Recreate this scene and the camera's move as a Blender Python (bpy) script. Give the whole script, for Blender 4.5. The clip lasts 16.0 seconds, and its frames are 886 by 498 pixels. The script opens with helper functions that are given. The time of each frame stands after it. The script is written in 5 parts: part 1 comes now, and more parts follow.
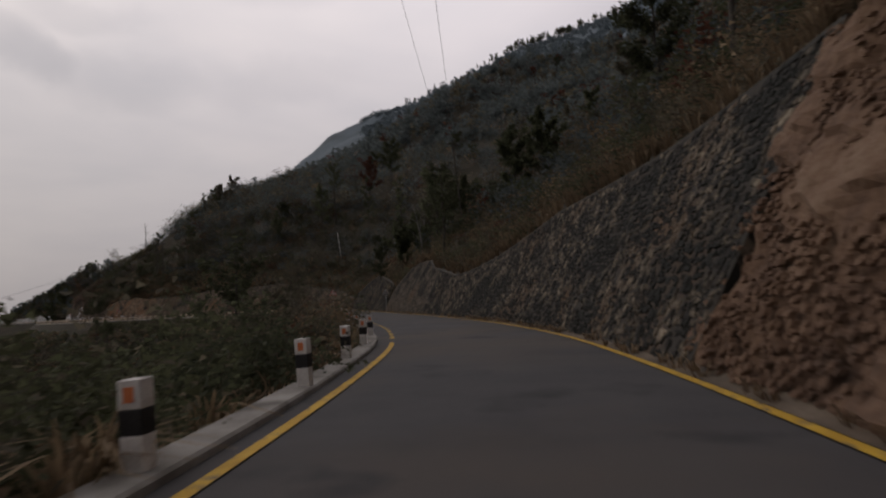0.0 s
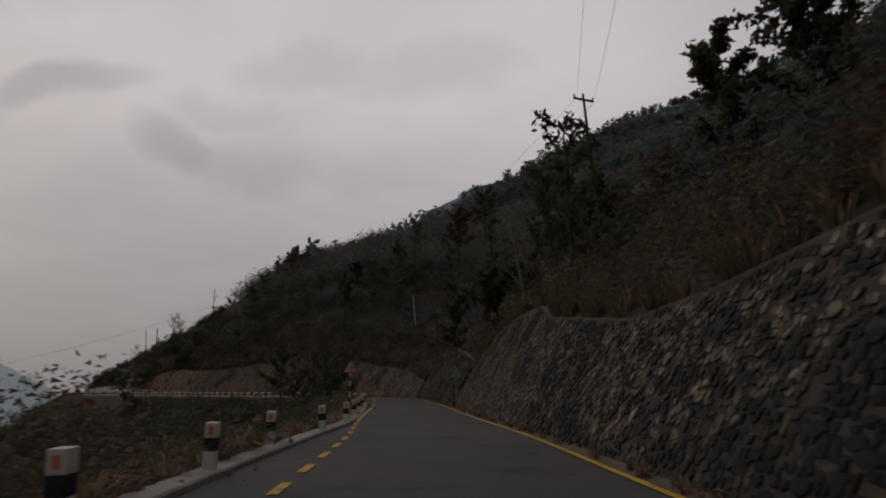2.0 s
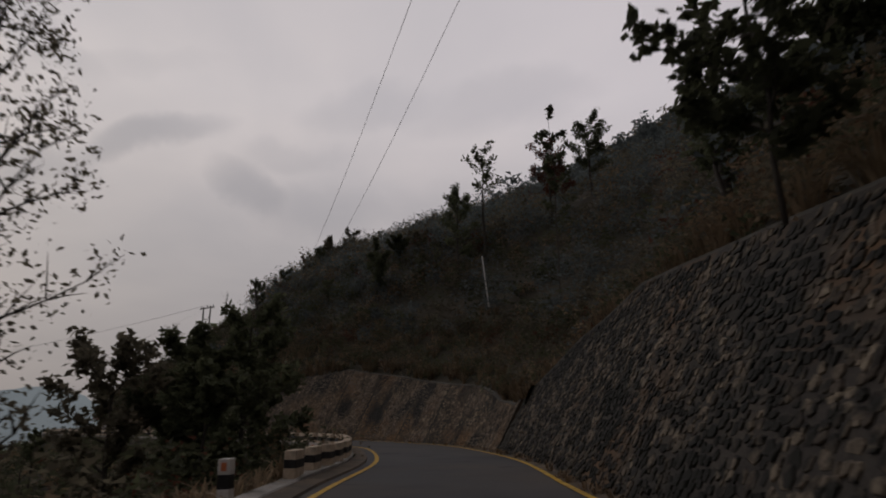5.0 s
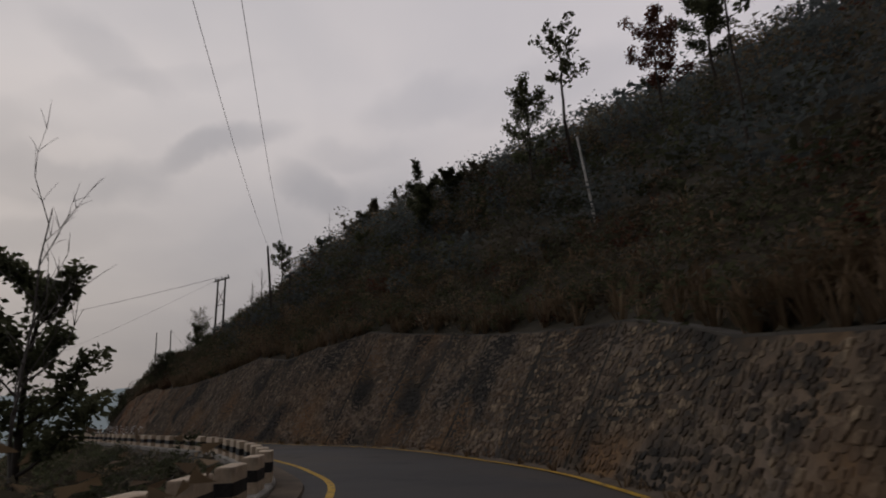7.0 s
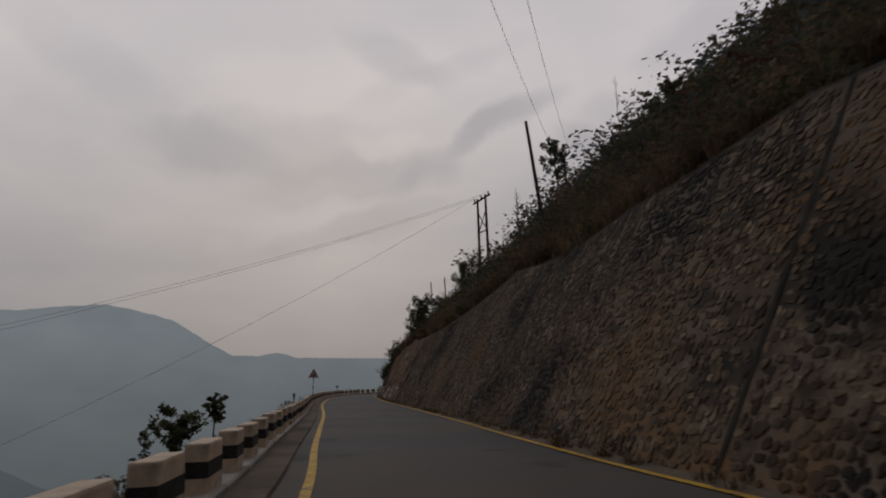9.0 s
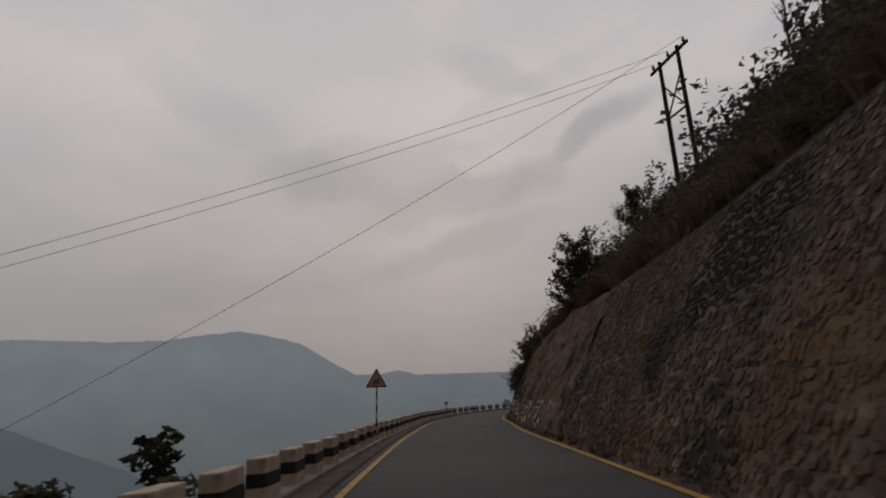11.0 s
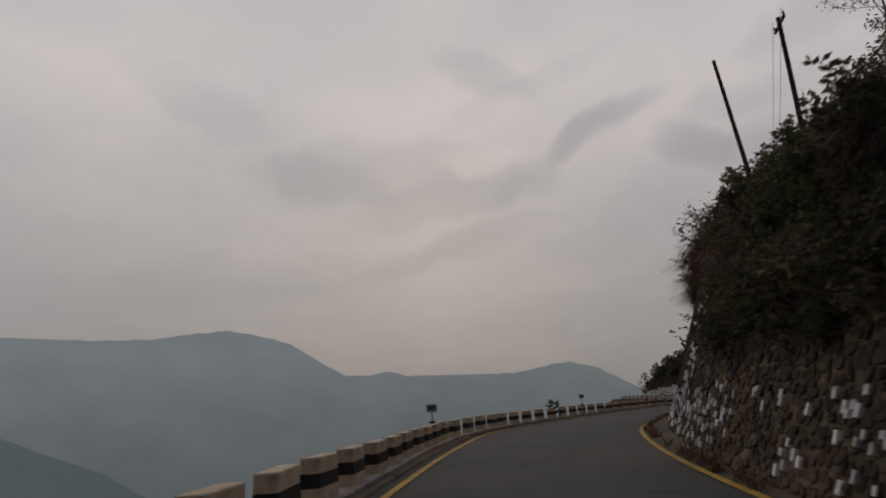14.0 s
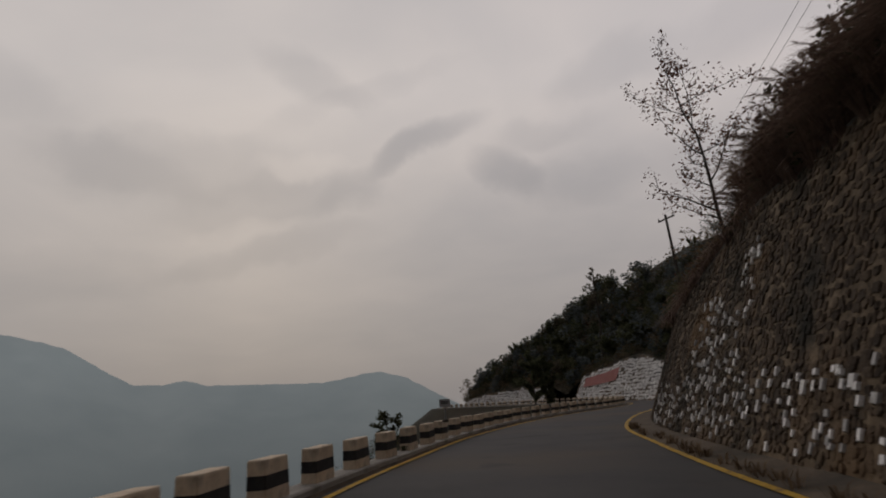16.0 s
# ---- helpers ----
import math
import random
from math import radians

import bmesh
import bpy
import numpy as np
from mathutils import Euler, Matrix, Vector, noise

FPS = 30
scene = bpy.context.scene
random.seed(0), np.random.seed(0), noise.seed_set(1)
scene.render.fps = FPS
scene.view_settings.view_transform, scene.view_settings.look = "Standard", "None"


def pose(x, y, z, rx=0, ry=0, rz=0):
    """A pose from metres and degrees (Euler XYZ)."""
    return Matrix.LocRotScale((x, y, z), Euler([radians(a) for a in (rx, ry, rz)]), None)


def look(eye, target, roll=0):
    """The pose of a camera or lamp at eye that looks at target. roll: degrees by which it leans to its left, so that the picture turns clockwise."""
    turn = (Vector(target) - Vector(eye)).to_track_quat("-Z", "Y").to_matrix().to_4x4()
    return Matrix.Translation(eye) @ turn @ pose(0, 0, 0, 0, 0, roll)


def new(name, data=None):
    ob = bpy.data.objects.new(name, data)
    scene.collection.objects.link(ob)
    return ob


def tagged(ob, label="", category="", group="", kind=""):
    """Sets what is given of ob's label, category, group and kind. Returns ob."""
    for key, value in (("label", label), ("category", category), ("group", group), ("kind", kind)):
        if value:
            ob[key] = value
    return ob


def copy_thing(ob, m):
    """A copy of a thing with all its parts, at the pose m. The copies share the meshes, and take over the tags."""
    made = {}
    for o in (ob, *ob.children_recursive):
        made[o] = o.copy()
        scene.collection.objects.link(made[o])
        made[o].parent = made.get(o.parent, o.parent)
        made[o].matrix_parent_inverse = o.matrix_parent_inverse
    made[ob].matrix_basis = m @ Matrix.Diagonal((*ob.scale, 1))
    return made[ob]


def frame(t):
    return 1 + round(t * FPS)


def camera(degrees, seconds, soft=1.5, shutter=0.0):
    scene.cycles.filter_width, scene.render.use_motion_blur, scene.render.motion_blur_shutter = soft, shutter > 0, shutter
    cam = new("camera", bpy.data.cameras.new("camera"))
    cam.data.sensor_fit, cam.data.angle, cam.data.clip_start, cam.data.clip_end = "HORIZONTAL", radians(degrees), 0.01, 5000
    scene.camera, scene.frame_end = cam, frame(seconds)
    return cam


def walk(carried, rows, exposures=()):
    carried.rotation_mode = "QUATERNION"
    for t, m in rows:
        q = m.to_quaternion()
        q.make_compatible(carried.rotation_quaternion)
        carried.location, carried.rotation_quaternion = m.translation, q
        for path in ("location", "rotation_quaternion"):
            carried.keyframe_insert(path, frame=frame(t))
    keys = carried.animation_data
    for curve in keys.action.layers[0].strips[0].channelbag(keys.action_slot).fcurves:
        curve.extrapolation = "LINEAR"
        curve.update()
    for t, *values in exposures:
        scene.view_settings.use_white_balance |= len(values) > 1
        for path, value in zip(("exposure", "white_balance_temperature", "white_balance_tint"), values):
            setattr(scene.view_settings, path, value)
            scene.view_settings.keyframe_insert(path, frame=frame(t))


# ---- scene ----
cam = camera(72.2, 16.0, soft=1.9, shutter=0.16)
PATH = [
    (0.0, (111.145, 56.846, 1.300), (109.618, 66.698, 2.086), -3.23),
    (0.5, (110.326, 64.034, 1.300), (108.005, 73.540, 3.364), 2.97),
    (1.0, (109.114, 71.176, 1.308), (106.676, 80.670, 3.286), 1.76),
    (1.5, (107.475, 78.249, 1.291), (104.496, 87.504, 3.631), 0.74),
    (2.0, (105.519, 85.334, 1.314), (102.507, 94.609, 3.527), -0.42),
    (2.5, (103.090, 92.073, 1.310), (99.695, 101.169, 3.704), 0.28),
    (3.0, (100.525, 98.894, 1.302), (96.866, 107.905, 3.628), -1.71),
    (3.5, (97.721, 105.737, 1.291), (93.959, 114.672, 3.743), -0.57),
    (4.0, (95.108, 112.657, 1.302), (91.310, 121.488, 4.054), -1.99),
    (4.5, (92.430, 119.381, 1.302), (88.546, 128.173, 4.062), -1.09),
    (7.0, (80.582, 144.491, 1.299), (75.659, 152.793, 3.914), -2.01),
    (7.5, (77.344, 149.184, 1.296), (71.504, 156.845, 3.980), -1.57),
    (8.0, (73.619, 153.627, 1.297), (66.937, 160.672, 3.684), -1.87),
    (8.5, (69.450, 157.556, 1.297), (61.888, 163.616, 3.768), -0.94),
    (9.0, (64.576, 161.105, 1.308), (56.280, 166.260, 3.453), -1.79),
    (9.5, (59.386, 164.125, 1.300), (50.619, 168.457, 3.392), -2.89),
    (10.0, (53.828, 166.709, 1.301), (44.790, 170.436, 3.403), -4.51),
    (12.5, (23.447, 178.036, 1.303), (14.499, 181.361, 4.284), -1.27),
    (13.0, (17.854, 180.189, 1.302), (8.885, 183.463, 4.275), -0.32),
    (13.5, (12.592, 182.421, 1.306), (3.545, 186.004, 3.608), -2.27),
    (14.0, (7.521, 184.570, 1.310), (-1.463, 188.209, 3.770), -3.27),
    (14.5, (2.323, 186.840, 1.294), (-6.474, 190.979, 3.634), -3.45),
    (15.0, (-2.642, 189.512, 1.283), (-11.139, 194.330, 3.428), -3.19),
    (15.5, (-7.457, 192.317, 1.301), (-15.449, 197.920, 3.474), -4.49),
    (16.0, (-11.940, 195.535, 1.299), (-19.411, 201.721, 3.734), -3.83),
]
EXPOSURES = [(0.0, 0.46, 6480, 12), (0.5, 0.14, 6480, 12), (1.2, 0.0, 6480, 12), (4.7, 0.0, 6460, 12), (8.0, 0.0, 6400, 11), (10.2, -0.06, 6430, 12), (12.5, -0.08, 6430, 10), (14.0, -0.06, 6540, 10), (16.0, -0.03, 6680, 10)]
walk(cam, [(t, look(eye, target, roll)) for t, eye, target, roll in PATH], EXPOSURES)


# ---- world and light ----
def build_world():
    world = bpy.data.worlds.new("overcast_sky")
    scene.world = world
    world.use_nodes = True
    nt = world.node_tree
    nt.nodes.clear()
    N, L = nt.nodes.new, nt.links.new
    out = N("ShaderNodeOutputWorld")
    sky = N("ShaderNodeTexSky")
    sky.sky_type = "NISHITA"
    sky.sun_disc = False
    sky.sun_elevation = radians(20)
    sky.sun_rotation = radians(-70)
    sky.dust_density = 4.0
    hazy = N("ShaderNodeBackground")
    hazy.inputs["Strength"].default_value = 0.04
    L(sky.outputs["Color"], hazy.inputs["Color"])
    co = N("ShaderNodeTexCoord")
    # clouds stretched along the horizon: the direction, flattened
    sep = N("ShaderNodeSeparateXYZ")
    L(co.outputs["Generated"], sep.inputs[0])
    zc = N("ShaderNodeMath"); zc.operation = "MAXIMUM"; zc.inputs[1].default_value = 0.06
    L(sep.outputs["Z"], zc.inputs[0])
    zz = N("ShaderNodeMath"); zz.operation = "ADD"; zz.inputs[1].default_value = 0.18
    L(zc.outputs[0], zz.inputs[0])
    div = N("ShaderNodeVectorMath"); div.operation = "DIVIDE"
    comb = N("ShaderNodeCombineXYZ")
    for k in range(3):
        L(zz.outputs[0], comb.inputs[k])
    L(co.outputs["Generated"], div.inputs[0]); L(comb.outputs[0], div.inputs[1])
    big = N("ShaderNodeTexNoise"); big.inputs["Scale"].default_value = 1.15; big.inputs["Detail"].default_value = 5; big.inputs["Roughness"].default_value = 0.5; big.inputs["Distortion"].default_value = 0.5
    L(div.outputs[0], big.inputs["Vector"])
    fine = N("ShaderNodeTexNoise"); fine.inputs["Scale"].default_value = 3.1; fine.inputs["Detail"].default_value = 4; fine.inputs["Roughness"].default_value = 0.45
    L(div.outputs[0], fine.inputs["Vector"])
    ragged = N("ShaderNodeTexNoise"); ragged.inputs["Scale"].default_value = 9.0; ragged.inputs["Detail"].default_value = 4; ragged.inputs["Roughness"].default_value = 0.5
    L(co.outputs["Generated"], ragged.inputs["Vector"])
    mix = N("ShaderNodeMath"); mix.operation = "MULTIPLY_ADD"; mix.inputs[1].default_value = 0.35
    L(fine.outputs["Fac"], mix.inputs[0]); L(big.outputs["Fac"], mix.inputs[2])
    clouds = N("ShaderNodeValToRGB")
    e = clouds.color_ramp.elements
    e[0].position, e[0].color = 0.42, (0.505, 0.485, 0.492, 1)
    e[1].position, e[1].color = 0.92, (0.640, 0.594, 0.578, 1)
    L(mix.outputs[0], clouds.inputs["Fac"])
    # soft grey banks and streaks of cloud, and a few paler rifts: azimuth, elevation, half sizes, tilt, strength
    BANKS = [(52.3, 23.9, 4.9, 1.25, 22, 0.40), (43.5, 20.6, 3.3, 1.5, -28, 0.36), (74.5, 21.3, 9.5, 2.6, 4, 0.24), (67.5, 18.6, 8.0, 2.2, 10, 0.24),
             (79.5, 20.8, 5.5, 1.6, -8, 0.20), (66.6, 14.2, 8.0, 1.2, 14, 0.20), (62.8, 29.7, 4.5, 1.8, -22, 0.20), (90.0, 26.5, 6.0, 2.0, -30, 0.14),
             (40.2, 24.0, 4.0, 1.3, 8, 0.16), (36.6, 18.9, 4.5, 2.2, 0, 0.18), (32.0, 29.0, 5.0, 1.8, 12, 0.16), (18.0, 29.0, 7.0, 2.2, 10, 0.18),
             (59.5, 19.5, 3.0, 1.6, 30, 0.16), (58.0, 28.5, 8.0, 1.0, 20, 0.10), (88.0, 11.5, 12.0, 2.0, 4, 0.12), (24.0, 20.0, 6.0, 2.0, 5, 0.14),
             (64.0, 22.4, 3.2, 1.0, 4, -0.22), (69.0, 15.9, 4.0, 0.9, 12, -0.16), (57.0, 17.0, 6.0, 2.2, 24, -0.12), (47.0, 24.5, 3.0, 3.0, 0, -0.10)]
    col = clouds.outputs["Color"]
    for az, el, la, le, tilt, amount in BANKS:
        d = Vector((-math.sin(radians(az)) * math.cos(radians(el)), math.cos(radians(az)) * math.cos(radians(el)), math.sin(radians(el))))
        side = Vector((-math.cos(radians(az)), -math.sin(radians(az)), 0))
        up = d.cross(side)
        a = (side * math.cos(radians(-tilt)) + up * math.sin(radians(-tilt))) / math.sin(radians(la * 1.25))
        b = (up * math.cos(radians(-tilt)) - side * math.sin(radians(-tilt))) / math.sin(radians(le * 1.25))
        wob = N("ShaderNodeVectorMath"); wob.operation = "MULTIPLY_ADD"
        L(ragged.outputs["Color"], wob.inputs[0]); wob.inputs[1].default_value = (0.085, 0.085, 0.085); L(co.outputs["Generated"], wob.inputs[2])
        off = N("ShaderNodeVectorMath"); off.operation = "SUBTRACT"; off.inputs[1].default_value = tuple(d + Vector((0.0425, 0.0425, 0.0425)))
        L(wob.outputs[0], off.inputs[0])
        dots = []
        for v in (a, b):
            dot = N("ShaderNodeVectorMath"); dot.operation = "DOT_PRODUCT"; dot.inputs[1].default_value = tuple(v)
            L(off.outputs[0], dot.inputs[0])
            sq = N("ShaderNodeMath"); sq.operation = "MULTIPLY"
            L(dot.outputs["Value"], sq.inputs[0]); L(dot.outputs["Value"], sq.inputs[1])
            dots.append(sq)
        add = N("ShaderNodeMath"); add.operation = "ADD"
        L(dots[0].outputs[0], add.inputs[0]); L(dots[1].outputs[0], add.inputs[1])
        fall = N("ShaderNodeMapRange"); fall.interpolation_type = "SMOOTHSTEP"
        fall.inputs["From Min"].default_value, fall.inputs["From Max"].default_value = 1.5, 0.0
        fall.inputs["To Min"].default_value, fall.inputs["To Max"].default_value = 0.0, abs(amount)
        L(add.outputs[0], fall.inputs["Value"])
        m = N("ShaderNodeMix"); m.data_type = "RGBA"
        L(fall.outputs["Result"], m.inputs["Factor"]); L(col, m.inputs["A"]); m.inputs["B"].default_value = (0.20, 0.215, 0.25, 1) if amount > 0 else (0.80, 0.73, 0.69, 1)
        col = m.outputs["Result"]
    # hazier and pinker towards the horizon
    low = N("ShaderNodeMapRange"); low.inputs["From Min"].default_value, low.inputs["From Max"].default_value = 0.02, 0.48
    low.inputs["To Min"].default_value, low.inputs["To Max"].default_value = 0.85, 0.0
    L(sep.outputs["Z"], low.inputs["Value"])
    hz = N("ShaderNodeMix"); hz.data_type = "RGBA"
    L(low.outputs["Result"], hz.inputs["Factor"]); L(col, hz.inputs["A"]); hz.inputs["B"].default_value = (0.212, 0.199, 0.199, 1)
    # dusk: the western sky is bright, the rest has dimmed
    west = N("ShaderNodeVectorMath"); west.operation = "DOT_PRODUCT"; west.inputs[1].default_value = (-0.86, 0.50, 0.12)
    L(co.outputs["Generated"], west.inputs[0])
    dim = N("ShaderNodeMapRange"); dim.interpolation_type = "SMOOTHSTEP"
    dim.inputs["From Min"].default_value, dim.inputs["From Max"].default_value = -0.25, 0.62
    dim.inputs["To Min"].default_value, dim.inputs["To Max"].default_value = 0.28, 0.97
    L(west.outputs["Value"], dim.inputs["Value"])
    # the sunset side is warmer
    side = N("ShaderNodeVectorMath"); side.operation = "DOT_PRODUCT"; side.inputs[1].default_value = (-0.98, 0.17, 0.0)
    L(co.outputs["Generated"], side.inputs[0])
    warm = N("ShaderNodeMapRange"); warm.inputs["From Min"].default_value, warm.inputs["From Max"].default_value = 0.05, 0.95
    L(side.outputs["Value"], warm.inputs["Value"])
    tint = N("ShaderNodeMix"); tint.data_type = "RGBA"
    L(warm.outputs["Result"], tint.inputs["Factor"]); tint.inputs["A"].default_value = (0.985, 0.985, 1.045, 1); tint.inputs["B"].default_value = (1.005, 1.0, 0.99, 1)
    tinted = N("ShaderNodeMix"); tinted.data_type = "RGBA"; tinted.blend_type = "MULTIPLY"; tinted.inputs["Factor"].default_value = 1.0
    L(hz.outputs["Result"], tinted.inputs["A"]); L(tint.outputs["Result"], tinted.inputs["B"])
    cover = N("ShaderNodeBackground")
    L(dim.outputs["Result"], cover.inputs["Strength"])
    L(tinted.outputs["Result"], cover.inputs["Color"])
    add = N("ShaderNodeMixShader"); add.inputs[0].default_value = 0.97
    L(hazy.outputs[0], add.inputs[1]); L(cover.outputs[0], add.inputs[2])
    L(add.outputs[0], out.inputs[0])
    sun = bpy.data.lights.new("sun", "SUN")
    sun.energy, sun.angle, sun.color = 0.12, radians(30), (1.0, 0.93, 0.85)
    ob = new("sun", sun)
    ob.matrix_world = look((0, 0, 300), (0 + 280, 300 * 0 - 100, 160))


build_world()


# ---- materials ----
def material(name, tones, scale=4.0, rough=0.85, bump=0.3, detail_scale=None, metallic=0.0, vary=0.0, stain=None, spec=0.3, coords="Object", dist=0.02, through_light=0.0, splash=None):
    """A surface with two scales of noise between its tones; vary: how much single pieces differ."""
    m = bpy.data.materials.new(name)
    m.use_nodes = True
    nt = m.node_tree
    b = nt.nodes["Principled BSDF"]
    b.inputs["Roughness"].default_value, b.inputs["Metallic"].default_value = rough, metallic
    b.inputs["Specular IOR Level"].default_value = spec
    N, L = nt.nodes.new, nt.links.new
    co = N("ShaderNodeTexCoord")
    src = N("ShaderNodeNewGeometry").outputs["Position"] if coords == "World" else co.outputs[coords]
    n1 = N("ShaderNodeTexNoise"); n1.inputs["Scale"].default_value = scale; n1.inputs["Detail"].default_value = 6; n1.inputs["Roughness"].default_value = 0.6
    n2 = N("ShaderNodeTexNoise"); n2.inputs["Scale"].default_value = detail_scale or scale * 9; n2.inputs["Detail"].default_value = 4
    L(src, n1.inputs["Vector"]); L(src, n2.inputs["Vector"])
    mx = N("ShaderNodeMath"); mx.operation = "MULTIPLY_ADD"; mx.inputs[1].default_value = 0.45
    L(n2.outputs["Fac"], mx.inputs[0]); L(n1.outputs["Fac"], mx.inputs[2])
    ramp = N("ShaderNodeValToRGB")
    e = ramp.color_ramp.elements
    while len(e) < len(tones):
        e.new(0.5)
    for k, t in enumerate(tones):
        e[k].position = 0.48 + 0.48 * k / max(1, len(tones) - 1)
        e[k].color = (*t, 1)
    L(mx.outputs[0], ramp.inputs["Fac"])
    col = ramp.outputs["Color"]
    if vary:
        for node, sock, amount in ((N("ShaderNodeObjectInfo"), "Random", vary), (N("ShaderNodeNewGeometry"), "Random Per Island", vary)):
            hsv = N("ShaderNodeHueSaturation")
            mr = N("ShaderNodeMapRange"); mr.inputs["To Min"].default_value, mr.inputs["To Max"].default_value = 1 - amount, 1 + amount
            L(node.outputs[sock], mr.inputs["Value"]); L(mr.outputs["Result"], hsv.inputs["Value"]); L(col, hsv.inputs["Color"])
            mh = N("ShaderNodeMapRange"); mh.inputs["To Min"].default_value, mh.inputs["To Max"].default_value = 0.5 - 0.012 * amount, 0.5 + 0.012 * amount
            L(node.outputs[sock], mh.inputs["Value"]); L(mh.outputs["Result"], hsv.inputs["Hue"])
            col = hsv.outputs["Color"]
    for tone, sc, lo, hi in ([stain] if stain and not isinstance(stain, list) else stain or []):
        n3 = N("ShaderNodeTexNoise"); n3.inputs["Scale"].default_value = sc; n3.inputs["Detail"].default_value = 5
        L(src, n3.inputs["Vector"])
        mr = N("ShaderNodeMapRange"); mr.inputs["From Min"].default_value, mr.inputs["From Max"].default_value = lo, hi
        L(n3.outputs["Fac"], mr.inputs["Value"])
        mix = N("ShaderNodeMix"); mix.data_type = "RGBA"
        L(mr.outputs["Result"], mix.inputs["Factor"]); L(col, mix.inputs["A"]); mix.inputs["B"].default_value = (*tone, 1)
        col = mix.outputs["Result"]
    if splash:
        # soil splashed up from the roadside, in patches
        tone, height = splash
        zed = N("ShaderNodeSeparateXYZ"); L(N("ShaderNodeNewGeometry").outputs["Position"], zed.inputs[0])
        low = N("ShaderNodeMapRange"); low.interpolation_type = "SMOOTHSTEP"
        low.inputs["From Min"].default_value, low.inputs["From Max"].default_value = height, 0.2
        L(zed.outputs["Z"], low.inputs["Value"])
        patch = N("ShaderNodeTexNoise"); patch.inputs["Scale"].default_value = 0.45; patch.inputs["Detail"].default_value = 5
        L(src, patch.inputs["Vector"])
        cut = N("ShaderNodeMapRange"); cut.inputs["From Min"].default_value, cut.inputs["From Max"].default_value = 0.51, 0.64
        L(patch.outputs["Fac"], cut.inputs["Value"])
        mul = N("ShaderNodeMath"); mul.operation = "MULTIPLY"
        L(low.outputs["Result"], mul.inputs[0]); L(cut.outputs["Result"], mul.inputs[1])
        mix = N("ShaderNodeMix"); mix.data_type = "RGBA"
        L(mul.outputs[0], mix.inputs["Factor"]); L(col, mix.inputs["A"]); mix.inputs["B"].default_value = (*tone, 1)
        col = mix.outputs["Result"]
    L(col, b.inputs["Base Color"])
    if through_light:
        # thin leaves let some light through
        tr = N("ShaderNodeBsdfTranslucent")
        both = N("ShaderNodeMixShader"); both.inputs[0].default_value = through_light
        L(col, tr.inputs["Color"]); L(b.outputs[0], both.inputs[1]); L(tr.outputs[0], both.inputs[2])
        L(both.outputs[0], nt.nodes["Material Output"].inputs["Surface"])
    if bump:
        bp = N("ShaderNodeBump"); bp.inputs["Strength"].default_value = bump; bp.inputs["Distance"].default_value = dist
        L(mx.outputs[0], bp.inputs["Height"]); L(bp.outputs["Normal"], b.inputs["Normal"])
    return m


ASPHALT = material("asphalt", [(0.036, 0.035, 0.036), (0.058, 0.055, 0.056), (0.072, 0.068, 0.067)], 0.35, 0.82, 0.25, 90, stain=[((0.085, 0.068, 0.054), 0.16, 0.47, 0.70), ((0.030, 0.029, 0.030), 0.5, 0.60, 0.70)], dist=0.006)
YELLOW = material("yellow_paint", [(0.36, 0.20, 0.018), (0.55, 0.33, 0.03), (0.62, 0.40, 0.05)], 2.0, 0.7, 0.2, 60, stain=((0.12, 0.10, 0.08), 5.0, 0.56, 0.70))
CONCRETE = material("concrete", [(0.20, 0.185, 0.165), (0.30, 0.28, 0.25), (0.36, 0.34, 0.31)], 1.4, 0.9, 0.4, 25, stain=((0.10, 0.09, 0.075), 0.9, 0.52, 0.74), vary=0.06)
CREAM = material("cream_paint", [(0.44, 0.34, 0.24), (0.60, 0.48, 0.35), (0.66, 0.55, 0.42)], 2.5, 0.75, 0.25, 30, stain=((0.20, 0.15, 0.11), 2.4, 0.55, 0.75), vary=0.08)
WHITE = material("white_paint", [(0.52, 0.48, 0.44), (0.72, 0.69, 0.65), (0.78, 0.76, 0.73)], 3.0, 0.7, 0.2, 40, stain=((0.28, 0.23, 0.18), 5.0, 0.56, 0.76), vary=0.08)
BLACK = material("black_paint", [(0.012, 0.012, 0.013), (0.024, 0.023, 0.023), (0.045, 0.041, 0.038)], 4.0, 0.6, 0.2, 40)
ORANGE = material("orange_reflector", [(0.60, 0.16, 0.06), (0.72, 0.25, 0.10)], 6.0, 0.5, 0.1, 40)
RED = material("red_sheeting", [(0.45, 0.03, 0.03), (0.55, 0.05, 0.045)], 5.0, 0.45, 0.1, 60)
WHITEWASH = material("whitewash", [(0.52, 0.50, 0.47), (0.74, 0.73, 0.71), (0.84, 0.83, 0.82)], 6.0, 0.7, 0.1, 60, vary=0.45, stain=((0.20, 0.18, 0.15), 4.0, 0.60, 0.74))
RUBBLEWHITE = material("whitewashed_rubble", [(0.36, 0.35, 0.34), (0.70, 0.69, 0.67), (0.84, 0.83, 0.81)], 2.6, 0.85, 0.6, 11, coords="World", vary=0.12, stain=((0.16, 0.15, 0.14), 3.2, 0.60, 0.72), dist=0.08)
BOARD = material("faded_grey_board", [(0.30, 0.30, 0.30), (0.42, 0.42, 0.42)], 4.0, 0.6, 0.1, 40)
DIRT = material("dusty_verge", [(0.075, 0.058, 0.042), (0.12, 0.092, 0.066), (0.18, 0.14, 0.10)], 0.9, 0.95, 0.5, 14, stain=((0.05, 0.045, 0.038), 0.6, 0.5, 0.7))
